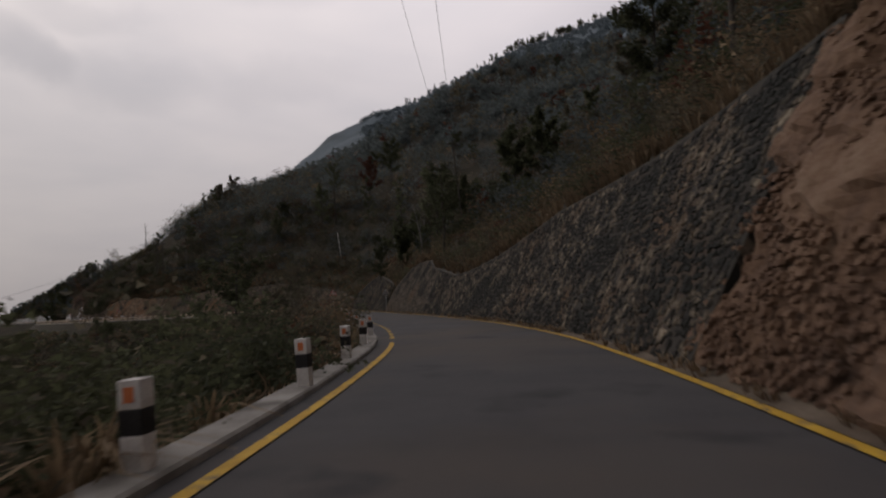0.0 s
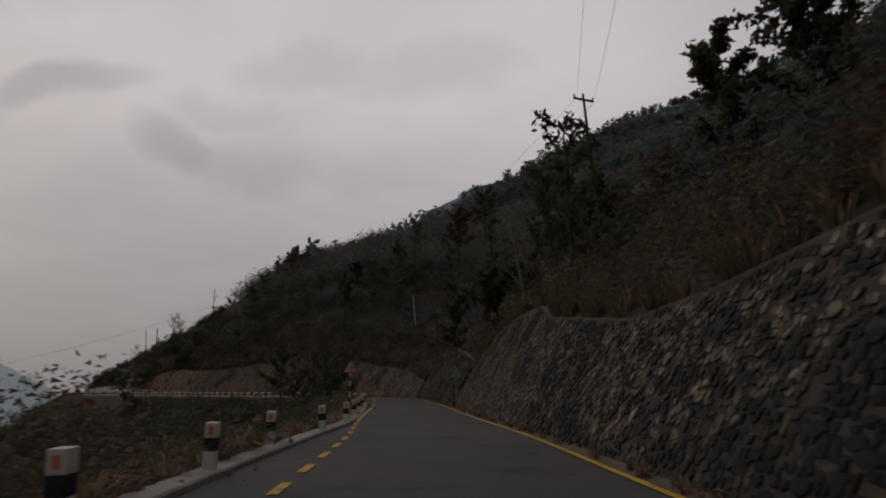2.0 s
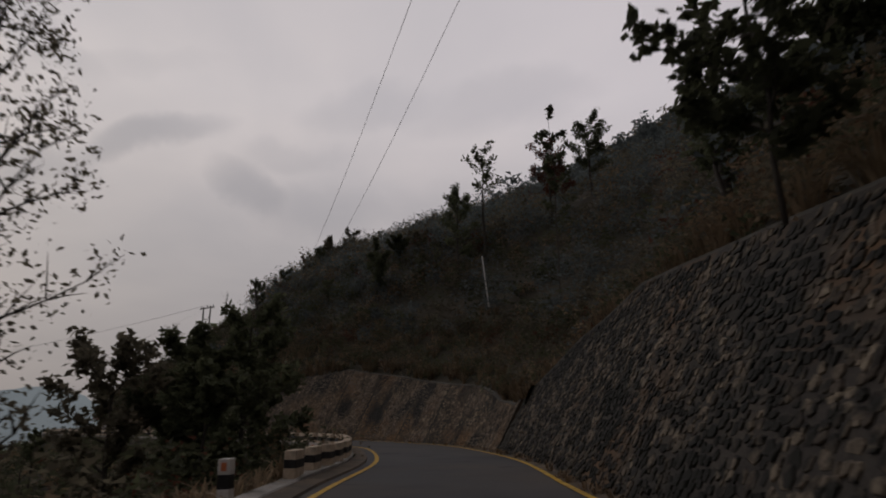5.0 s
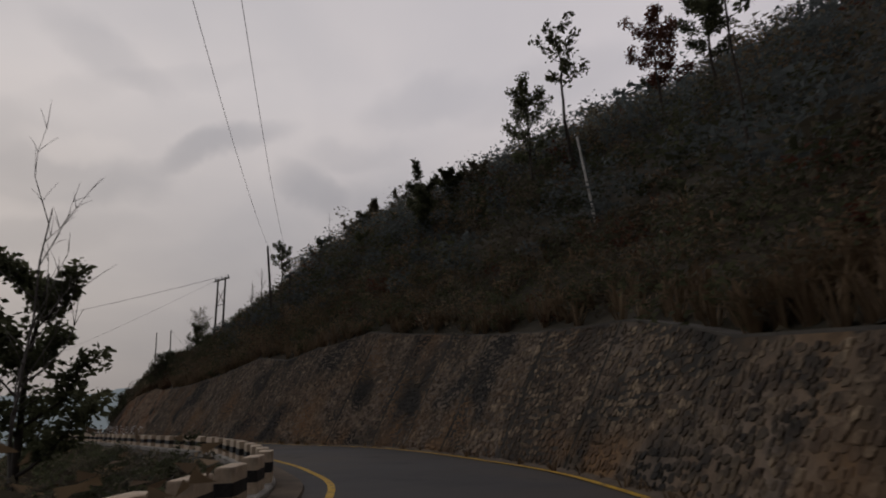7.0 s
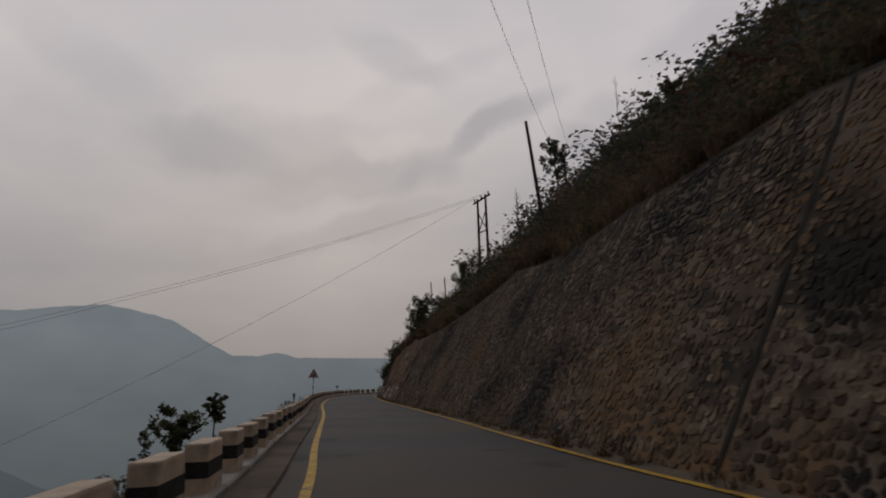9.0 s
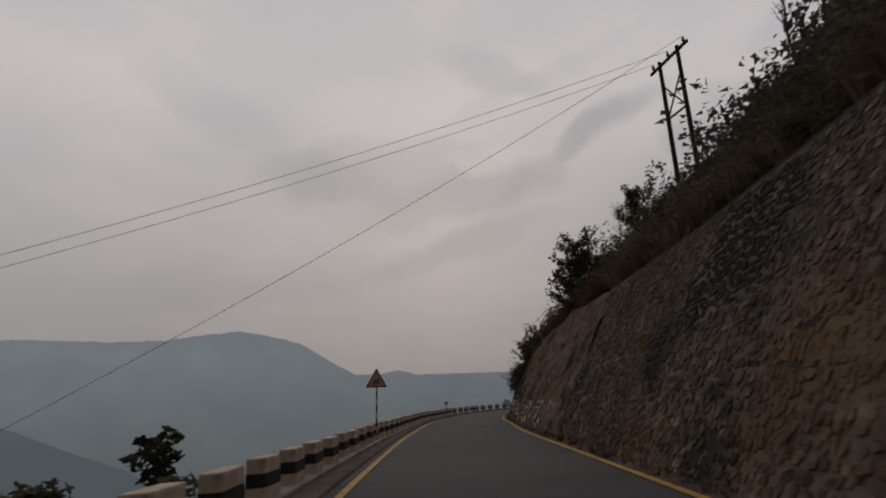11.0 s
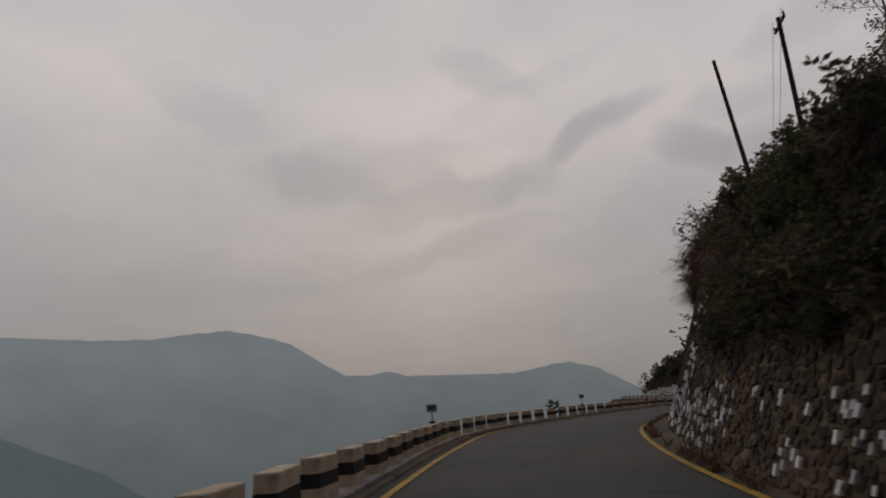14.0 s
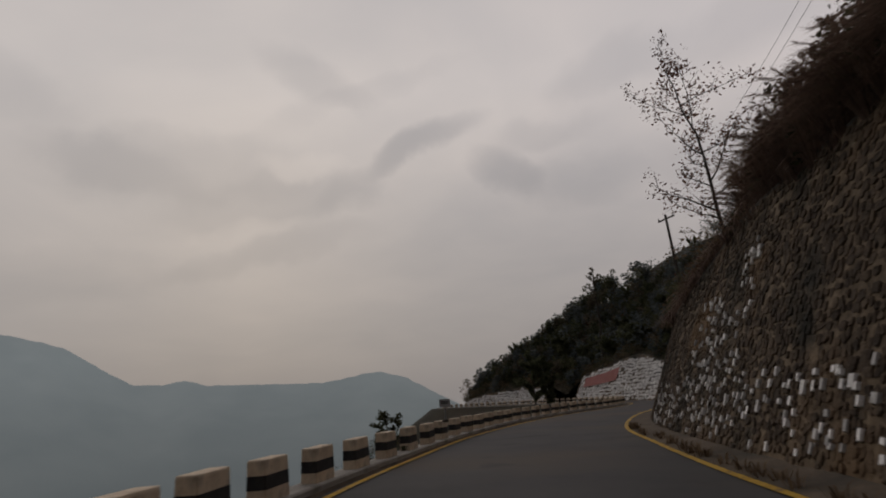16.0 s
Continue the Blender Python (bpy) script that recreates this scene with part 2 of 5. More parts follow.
BROWN_RENDER = material("brown_rendered_rubble", [(0.040, 0.031, 0.022), (0.082, 0.061, 0.042), (0.128, 0.095, 0.065), (0.18, 0.136, 0.095)], 2.4, 0.95, 1.0, 9, coords="World", vary=0.32, stain=[((0.160, 0.100, 0.052), 0.30, 0.54, 0.72), ((0.030, 0.028, 0.022), 0.42, 0.53, 0.66)], dist=0.06)
SIGNWHITE = material("sign_white_sheeting", [(0.55, 0.42, 0.38), (0.66, 0.53, 0.48)], 3.0, 0.5, 0.05, 60)
PLATE_BACK = material("grey_painted_aluminium", [(0.36, 0.36, 0.37), (0.46, 0.46, 0.47)], 4.0, 0.55, 0.05, 60)
METAL = material("galvanised_steel", [(0.22, 0.22, 0.23), (0.33, 0.33, 0.34)], 6.0, 0.5, 0.1, 60, metallic=0.6)
STONE = material("rubble_stone", [(0.024, 0.017, 0.012), (0.053, 0.038, 0.026), (0.098, 0.071, 0.048), (0.18, 0.134, 0.092)], 2.2, 0.9, 0.6, 16, vary=0.6, coords="World", stain=[((0.17, 0.098, 0.045), 0.20, 0.52, 0.68), ((0.016, 0.015, 0.012), 0.32, 0.50, 0.60)], splash=((0.12, 0.072, 0.037), 1.5))
STONE_PALE = material("pale_brown_rubble_stone", [(0.030, 0.024, 0.018), (0.060, 0.047, 0.035), (0.105, 0.083, 0.061), (0.18, 0.145, 0.105)], 2.4, 0.9, 0.6, 16, vary=0.55, coords="World", stain=[((0.12, 0.070, 0.037), 0.25, 0.56, 0.74), ((0.018, 0.016, 0.012), 2.8, 0.54, 0.63), ((0.018, 0.017, 0.013), 0.42, 0.52, 0.62)])
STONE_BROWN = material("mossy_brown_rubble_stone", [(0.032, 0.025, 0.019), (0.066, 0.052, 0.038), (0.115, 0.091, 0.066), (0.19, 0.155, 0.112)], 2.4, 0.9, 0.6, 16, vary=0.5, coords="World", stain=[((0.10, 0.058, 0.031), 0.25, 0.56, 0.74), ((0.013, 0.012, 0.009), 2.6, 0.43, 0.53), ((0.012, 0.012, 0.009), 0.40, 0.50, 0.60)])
POINTING = material("pale_mortar", [(0.085, 0.068, 0.052), (0.150, 0.118, 0.089), (0.21, 0.166, 0.122)], 1.2, 0.95, 0.6, 14, coords="World", splash=((0.20, 0.120, 0.058), 1.7), stain=[((0.20, 0.122, 0.058), 0.25, 0.54, 0.70), ((0.028, 0.026, 0.021), 0.34, 0.50, 0.62), ((0.042, 0.036, 0.029), 1.6, 0.53, 0.64)])
PLUME = material("red_brown_plumes", [(0.13, 0.090, 0.072), (0.215, 0.150, 0.118), (0.30, 0.218, 0.175)], 0.5, 0.9, 0.0, 4, vary=0.3, spec=0.1, through_light=0.3)
MORTAR = material("mortar", [(0.026, 0.023, 0.020), (0.046, 0.040, 0.034), (0.075, 0.063, 0.050)], 1.2, 0.95, 0.6, 14, coords="World", stain=[((0.16, 0.095, 0.05), 0.25, 0.52, 0.7), ((0.028, 0.026, 0.02), 0.30, 0.47, 0.68)])
CAP = material("wall_coping", [(0.07, 0.064, 0.055), (0.13, 0.12, 0.105)], 2.0, 0.9, 0.4, 22)
CUT_ROCK = material("stained_cut_rock", [(0.046, 0.033, 0.022), (0.105, 0.071, 0.045), (0.165, 0.110, 0.069), (0.23, 0.158, 0.100)], 1.7, 0.95, 1.0, 9, coords="World", dist=0.08, vary=0.3, stain=[((0.155, 0.072, 0.030), 0.30, 0.50, 0.70), ((0.028, 0.024, 0.018), 0.55, 0.54, 0.68)])
# The ridge's blue-grey is distance haze put into its base colour.
RIDGE = material("haze_tinted_ridge_cover", [(0.115, 0.142, 0.160), (0.150, 0.182, 0.203), (0.182, 0.216, 0.234)], 0.012, 0.95, 0.5, 0.16, coords="World", spec=0.1, dist=1.0, stain=((0.10, 0.118, 0.122), 0.03, 0.50, 0.68))
EARTH = material("red_earth", [(0.062, 0.040, 0.028), (0.12, 0.072, 0.046), (0.175, 0.108, 0.068), (0.22, 0.148, 0.098)], 0.55, 0.95, 0.9, 7, dist=0.12)
# Moss of the wall joints; its near black also paints the gullies' shade.
MOSS_AND_SHADE = material("moss_and_gully_shade", [(0.012, 0.012, 0.009), (0.024, 0.022, 0.016), (0.04, 0.034, 0.024)], 1.5, 0.95, 0.5, 20)
SOIL = material("hillside_soil", [(0.026, 0.024, 0.015), (0.040, 0.034, 0.021), (0.062, 0.047, 0.030)], 0.15, 0.95, 0.7, 2.5, dist=0.1)
LEAF = material("green_leaves", [(0.055, 0.061, 0.038), (0.092, 0.098, 0.055), (0.13, 0.13, 0.07)], 0.10, 0.75, 0.0, 1.2, vary=0.35, spec=0.15, through_light=0.5)
LEAF_B = material("brown_green_leaves", [(0.088, 0.078, 0.058), (0.140, 0.122, 0.086), (0.195, 0.168, 0.115)], 0.12, 0.8, 0.0, 1.2, vary=0.35, spec=0.15, through_light=0.5)
# Aerial haze over the wooded slopes is mixed into this leaf colour.
LEAF_FAR = material("haze_tinted_leaves", [(0.080, 0.092, 0.090), (0.120, 0.138, 0.134), (0.16, 0.178, 0.172)], 0.02, 0.8, 0.0, 0.3, vary=0.25, spec=0.15, through_light=0.5)
# Ridge leaves carry the same haze tint in their colour.
LEAF_RIDGE = material("haze_tinted_ridge_leaves", [(0.120, 0.145, 0.157), (0.160, 0.190, 0.204), (0.197, 0.230, 0.242)], 0.02, 0.85, 0.0, 0.3, vary=0.2, spec=0.1, through_light=0.5)
LEAF_R = material("rust_leaves", [(0.085, 0.038, 0.026), (0.14, 0.062, 0.040)], 0.2, 0.8, 0.0, 1.5, vary=0.3, spec=0.15, through_light=0.5)
GRASS = material("dry_grass", [(0.13, 0.090, 0.057), (0.22, 0.158, 0.098), (0.32, 0.238, 0.152)], 0.4, 0.85, 0.0, 3, vary=0.3, spec=0.15, through_light=0.3)
BARK = material("grey_bark", [(0.045, 0.038, 0.032), (0.085, 0.072, 0.060)], 3.0, 0.9, 0.5, 22)
PALE_BARK = material("pale_dead_wood", [(0.12, 0.11, 0.10), (0.22, 0.20, 0.18)], 3.0, 0.9, 0.3, 22)
WIRE = material("cable", [(0.16, 0.16, 0.162), (0.22, 0.22, 0.22)], 5.0, 0.6, 0.0, 30)
SALMON = material("salmon_panel_paint", [(0.30, 0.115, 0.105), (0.40, 0.17, 0.15)], 1.5, 0.8, 0.2, 20)


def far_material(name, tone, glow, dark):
    """Distance with its haze painted in as a blue-grey glow, paler with height."""
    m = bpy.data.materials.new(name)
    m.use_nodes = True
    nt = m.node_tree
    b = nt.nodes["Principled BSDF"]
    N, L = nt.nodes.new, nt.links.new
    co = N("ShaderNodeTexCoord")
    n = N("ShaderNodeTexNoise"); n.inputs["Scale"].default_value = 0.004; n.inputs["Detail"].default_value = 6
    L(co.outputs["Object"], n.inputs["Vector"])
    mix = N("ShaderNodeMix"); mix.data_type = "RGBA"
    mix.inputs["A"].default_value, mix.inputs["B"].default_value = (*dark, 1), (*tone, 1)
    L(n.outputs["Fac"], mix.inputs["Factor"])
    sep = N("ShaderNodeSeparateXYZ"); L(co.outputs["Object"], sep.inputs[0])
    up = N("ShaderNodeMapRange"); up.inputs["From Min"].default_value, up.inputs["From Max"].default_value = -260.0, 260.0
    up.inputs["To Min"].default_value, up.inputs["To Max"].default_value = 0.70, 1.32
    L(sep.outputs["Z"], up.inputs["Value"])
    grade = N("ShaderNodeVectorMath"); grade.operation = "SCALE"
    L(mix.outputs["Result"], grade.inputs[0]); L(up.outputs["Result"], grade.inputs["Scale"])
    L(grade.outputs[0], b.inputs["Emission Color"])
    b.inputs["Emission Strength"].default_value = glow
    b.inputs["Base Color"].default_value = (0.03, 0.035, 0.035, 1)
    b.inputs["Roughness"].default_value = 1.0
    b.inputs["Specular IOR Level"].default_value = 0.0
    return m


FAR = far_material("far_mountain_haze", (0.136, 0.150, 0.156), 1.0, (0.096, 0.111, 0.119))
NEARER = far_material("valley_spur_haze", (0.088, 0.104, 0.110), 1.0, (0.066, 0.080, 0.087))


# road: left edge line knots (x, y, lane width, kerb offset)
KNOTS = [(109.6, 20, 4.9, 0.5), (109.5, 40, 4.9, 0.5), (108.8, 58, 4.9, 0.5), (107.5, 70.3, 4.9, 0.64), (105.8, 78.2, 4.9, 0.74), (103.4, 86.0, 4.9, 1.40),
         (100.8, 92.8, 4.9, 1.40), (97.8, 100.6, 4.9, 1.06), (95.0, 107.0, 4.9, 0.36), (92.0, 114.0, 4.9, 0.30), (88.4, 122.8, 4.9, 0.56),
         (85.4, 129.8, 4.9, 0.76), (82.4, 136.3, 4.9, 1.02), (78.7, 144.5, 4.8, 1.06), (73.2, 152.9, 4.7, 1.22), (69.3, 156.55, 4.75, 1.30),
         (64.88, 159.6, 5.05, 1.22), (60.77, 162.05, 4.98, 1.18), (56.22, 164.05, 4.55, 1.14), (51.2, 165.95, 4.55, 1.06), (45.7, 168.1, 4.6, 1.0),
         (37.0, 171.5, 4.6, 0.95), (28.0, 174.8, 4.7, 0.88), (18.0, 178.6, 4.7, 0.78), (8.6, 182.5, 4.8, 0.7), (2.0, 185.3, 4.8, 0.65),
         (-4.2, 188.5, 5.0, 0.62), (-10.3, 192.0, 5.45, 0.74), (-15.7, 195.5, 5.95, 0.55), (-20.36, 199.84, 5.98, 0.46), (-25.05, 205.28, 5.75, 0.34),
         (-29.75, 211.37, 5.4, 0.36), (-35.0, 220.0, 5.2, 0.7), (-39.2, 229.0, 5.0, 0.7), (-42.5, 238.0, 5.0, 0.7), (-47.5, 247.0, 5.0, 0.7),
         (-57.0, 255.0, 5.0, 0.7), (-71.0, 262.5, 5.0, 0.7), (-84.0, 267.0, 5.0, 0.7), (-97.0, 270.0, 5.0, 0.7), (-110.0, 273.5, 5.0, 0.7),
         (-119.0, 280.0, 5.0, 0.7), (-123.0, 292.0, 5.0, 0.7), (-124.0, 320.0, 5.0, 0.7), (-118.0, 390.0, 5.0, 0.7), (-90.0, 490.0, 5.0, 0.7), (-40.0, 620.0, 5.0, 0.7), (-30.0, 800.0, 5.0, 0.7)]


def spline(knots, step):
    """Catmull-Rom through the knots, resampled at even steps of its length in x, y."""
    k = np.array(knots, float)
    k = np.vstack([2 * k[0] - k[1], k, 2 * k[-1] - k[-2]])
    out = []
    for i in range(1, len(k) - 2):
        for u in np.arange(0, 1, 0.05):
            a, b, c, d = k[i - 1], k[i], k[i + 1], k[i + 2]
            out.append(0.5 * (2 * b + (c - a) * u + (2 * a - 5 * b + 4 * c - d) * u ** 2 + (3 * b - a - 3 * c + d) * u ** 3))
    out = np.array(out)
    s = np.concatenate([[0], np.cumsum(np.hypot(*np.diff(out[:, :2], axis=0).T))])
    at = np.arange(0, s[-1], step)
    return np.stack([np.interp(at, s, out[:, j]) for j in range(out.shape[1])], 1)


STEP = 1.0
LINE = spline(KNOTS, STEP)
TAN = np.gradient(LINE[:, :2], axis=0)
for _ in range(3):
    TAN[1:-1] = (TAN[:-2] + 2 * TAN[1:-1] + TAN[2:]) / 4
TAN /= np.linalg.norm(TAN, axis=1)[:, None]
RIGHT = np.stack([TAN[:, 1], -TAN[:, 0]], 1)
S_END = (len(LINE) - 1) * STEP


def road(s, d, z=0.0):
    """The place at s metres along the left line, d metres to its right."""
    i = np.clip(s / STEP, 0, len(LINE) - 1.001)
    j = int(i)
    u = i - j
    p = LINE[j, :2] * (1 - u) + LINE[j + 1, :2] * u
    r = RIGHT[j] * (1 - u) + RIGHT[j + 1] * u
    return Vector((p[0] + r[0] * d, p[1] + r[1] * d, z))


def width(s):
    return float(np.interp(s, np.arange(len(LINE)) * STEP, LINE[:, 2]))


def kerb(s):
    return float(np.interp(s, np.arange(len(LINE)) * STEP, LINE[:, 3]))


def heading(s):
    a, b = road(max(s - 0.5, 0), 0), road(min(s + 0.5, S_END - 0.01), 0)
    return math.atan2(b.y - a.y, b.x - a.x)


def nearest(x, y):
    """s and the signed distance to the right of the left line."""
    q = LINE[:, :2] - (x, y)
    i = int(np.argmin((q ** 2).sum(1)))
    e = np.array((x, y)) - LINE[i, :2]
    return i * STEP + float(e @ TAN[i]), float(e @ RIGHT[i])


# ---- mesh helpers ----
def mesh_from(name, verts, faces, mats, index=None, smooth=False):
    me = bpy.data.meshes.new(name)
    verts = np.asarray(verts, np.float32).reshape(-1, 3)
    if isinstance(faces, np.ndarray):
        k = faces.shape[1]
        me.vertices.add(len(verts)); me.vertices.foreach_set("co", verts.ravel())
        me.loops.add(faces.size); me.loops.foreach_set("vertex_index", faces.astype(np.int32).ravel())
        me.polygons.add(len(faces)); me.polygons.foreach_set("loop_start", np.arange(0, faces.size, k, dtype=np.int32))
        me.update(calc_edges=True)
        me.validate()
    else:
        me.from_pydata(verts.tolist(), [], faces)
    for m in mats if isinstance(mats, (list, tuple)) else [mats]:
        me.materials.append(m)
    if index is not None:
        me.polygons.foreach_set("material_index", np.asarray(index, np.int32))
    if smooth:
        me.polygons.foreach_set("use_smooth", np.ones(len(me.polygons), bool))
    return me


def from_bm(name, bm, mat, smooth=False):
    me = bpy.data.meshes.new(name)
    bm.to_mesh(me); bm.free()
    me.materials.append(mat)
    if smooth:
        me.polygons.foreach_set("use_smooth", np.ones(len(me.polygons), bool))
    return me


def part(name, bm, mat, parent, label="", smooth=False):
    me = from_bm(name, bm, mat, smooth) if isinstance(bm, bmesh.types.BMesh) else bm
    ob = new(name, me)
    ob.parent = parent
    if label:
        tagged(ob, label)
    return ob


def thing(name, label, category, group="", kind="", at=None):
    ob = new(name)
    ob.empty_display_size = 0.2
    if at is not None:
        ob.matrix_basis = at
    return tagged(ob, label, category, group, kind)


def box(bm, sx, sy, sz, m=None, bevel=0.0):
    r = bmesh.ops.create_cube(bm, size=1, matrix=(m or Matrix()) @ Matrix.Diagonal((sx, sy, sz, 1)))
    if bevel:
        es = list({e for v in r["verts"] for e in v.link_edges})
        bmesh.ops.bevel(bm, geom=es, offset=bevel, segments=2, affect="EDGES", profile=0.6)
    return bm


def tube(bm, points, radii, n=7):
    """A tapered tube along points."""
    rings = []
    pts = [Vector(p) for p in points]
    for i, p in enumerate(pts):
        d = (pts[min(i + 1, len(pts) - 1)] - pts[max(i - 1, 0)]).normalized()
        a = d.orthogonal().normalized()
        b = d.cross(a)
        rings.append([bm.verts.new(p + (a * math.cos(2 * math.pi * k / n) + b * math.sin(2 * math.pi * k / n)) * radii[i]) for k in range(n)])
    for r0, r1 in zip(rings, rings[1:]):
        # keep the rings in step
        best = min(range(n), key=lambda o: sum((r0[k].co - r1[(k + o) % n].co).length for k in range(n)))
        r1[:] = r1[best:] + r1[:best]
        for k in range(n):
            bm.faces.new((r0[k], r0[(k + 1) % n], r1[(k + 1) % n], r1[k]))
    bm.faces.new(rings[0][::-1]); bm.faces.new(rings[-1])
    return bm


def sweep(name, s0, s1, step, profile, mat, smooth=True):
    """A strip along the road: profile(s) gives a list of (d, z)."""
    ss = np.arange(s0, s1 + 1e-6, step)
    rows = [[road(s, d, z) for d, z in profile(s)] for s in ss]
    n = len(rows[0])
    v = [tuple(p) for r in rows for p in r]
    f = [(i * n + j, (i + 1) * n + j, (i + 1) * n + j + 1, i * n + j + 1) for i in range(len(rows) - 1) for j in range(n - 1)]
    return mesh_from(name, v, f, mat, smooth=smooth)


def hills(x, y, z=0.0):
    return noise.noise(Vector((x, y, z)))


# height of the retaining walls and cut faces along the road
WALL_S = [0, 20, 40, 53, 62, 66, 70, 75, 79, 84, 88, 91, 96, 100, 103, 105.2, 106, 107.2, 107.6, 112, 117, 125, 130, 133, 135, 138, 140, 142, 146, 150, 156, 160, 163, 166, 170, 176, 180, 183, 190, 200, 206, 210, 213, 215, 216, 217, 218, 222, 227, 228.2, 229.7, 231.5, 234.5, 238, 241.8, 244.3, 247, 251.4, 253, 255.3, 258.7, 262, 268, 286, 296, 303, 309, 314, 318, 322, 327, 332, 336, 341, 350, 358, 366, 374, 380, 400]
WALL_H = [5.0, 6.0, 5.6, 5.0, 4.8, 4.1, 3.4, 2.9, 2.8, 3.4, 3.9, 4.7, 4.8, 4.4, 3.4, 2.4, 1.1, 1.1, 3.1, 3.6, 4.2, 5.0, 4.2, 2.8, 2.0, 2.3, 2.8, 3.3, 3.7, 4.2, 5.1, 5.8, 5.5, 5.5, 5.1, 5.8, 5.4, 5.1, 4.7, 4.6, 5.1, 4.8, 4.5, 3.9, 3.3, 2.6, 2.12, 2.08, 2.1, 2.3, 3.2, 4.2, 5.5, 5.9, 5.9, 5.6, 5.3, 5.3, 5.2, 4.7, 4.1, 3.9, 3.9, 4.0, 4.0, 3.8, 3.7, 4.6, 5.6, 5.5, 4.6, 4.0, 1.2, 2.6, 2.8, 2.4, 1.8, 0.9, 1.0, 2.0]
OFFSET = 0.3


def batter(s):
    """How far the wall's face leans back for each metre of height."""
    return float(np.interp(s, [205, 224, 262, 290], [0.55, 0.36, 0.36, 0.5]))


def offset(s):
    """How far the wall's foot stands back from the right line."""
    return float(np.interp(s, [0, 222, 226, 233, 239.4, 245.8, 253, 262, 300], [0.3, 0.3, 0.4, 0.8, 0.96, 0.94, 0.89, 0.95, 0.6]))


def wall_h(s):
    return float(np.interp(s, WALL_S, WALL_H))


def slope_up(dr, x, y, s):
    """Height of the hillside above the top of the wall, dr metres behind it."""
    k = float(np.interp(s, [0, 120, 138, 166, 180, 215, 300, 330], [0.80, 0.80, 0.60, 0.60, 0.74, 0.78, 0.72, 0.62]))
    z = k * min(dr, 42) + 0.555 * max(0, min(dr, 188) - 42) + 0.03 * max(0, dr - 188)
    return z + (hills(x * 0.05, y * 0.05) * 1.6 + hills(x * 0.013, y * 0.013, 3) * 9) * min(1, dr / 30)


def slope_down(dl, x, y):
    z = -0.72 * min(dl, 60) - 0.62 * max(0, min(dl, 420) - 60)
    return z + (hills(x * 0.07, y * 0.07, 5) * 0.8 * min(1, dl / 6)) + hills(x * 0.01, y * 0.01, 8) * 12 * min(1, dl / 60)


# ---- the setting ----
def build_ground():
    fine_x, fine_y = np.arange(-240, 330, 5.0), np.arange(-110, 560, 5.0)
    far = np.array([30, 80, 160, 300, 520, 850, 1300, 2000, 3000, 4500.0])
    xs = np.concatenate([fine_x[0] - far[::-1], fine_x, fine_x[-1] + far])
    ys = np.concatenate([fine_y[0] - far[::-1], fine_y, fine_y[-1] + far])
    v = []
    for y in ys:
        q = LINE[:, 1] - y
        for x in xs:
            i = int(np.argmin((LINE[:, 0] - x) ** 2 + q ** 2))
            e0, e1 = x - LINE[i, 0], y - LINE[i, 1]
            d = e0 * RIGHT[i, 0] + e1 * RIGHT[i, 1]
            r = math.hypot(e0, e1)
            if d >= 0:
                h = wall_h(i * STEP)
                dr = r - LINE[i, 2] - OFFSET - batter(i * STEP) * h
                z = h + slope_up(dr, x, y, i * STEP) - 2.0 * min(1, max(0, (27 - dr) / 4)) if dr > 3 else -2.5
            else:
                dl = r - LINE[i, 3] - 0.6
                z = slope_down(dl, x, y) - (1.5 if dl < 26 else 0) if dl > 5 else -4.0
            v.append((x, y, max(z, -285.0)))
    n = len(xs)
    f = np.array([(j * n + i, j * n + i + 1, (j + 1) * n + i + 1, (j + 1) * n + i) for j in range(len(ys) - 1) for i in range(n - 1)])
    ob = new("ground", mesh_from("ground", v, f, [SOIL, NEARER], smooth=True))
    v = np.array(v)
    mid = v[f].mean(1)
    # the low far valley takes the spur's glowing haze colour
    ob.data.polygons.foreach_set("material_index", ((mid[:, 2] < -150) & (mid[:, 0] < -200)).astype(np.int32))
    tagged(ob, "dark scrub-covered mountainside falling away to a hazy valley", "ground", kind="structure")
    # banks close to the road
    COLS = [0, 0.5, 1.2, 2.2, 3.6, 5.4, 8, 11, 15, 20, 27]

    def up(s):
        w = width(s) + offset(s) + batter(s) * wall_h(s) + 0.25
        out = []
        for c in COLS:
            p = road(s, w + c)
            out.append((w + c, wall_h(s) - 0.06 + slope_up(c, p.x, p.y, s) + (0.25 * hills(p.x * 0.5, p.y * 0.5) if c > 1 else 0)))
        return out
    tagged(new("upper_bank", sweep("upper_bank", 0, 380, 2.0, up, SOIL)), "steep earth bank above the retaining wall", "bank", kind="structure")

    def down(s):
        k = -kerb(s) - 0.32
        out = [(k + 0.02, -0.02)]
        for c in COLS[1:]:
            p = road(s, k - c)
            out.append((k - c, -0.05 + slope_down(c, p.x, p.y)))
        return out[::-1]
    tagged(new("lower_bank", sweep("lower_bank", 0, 380, 2.0, down, SOIL)), "steep scrub bank dropping below the roadside", "bank", kind="structure")


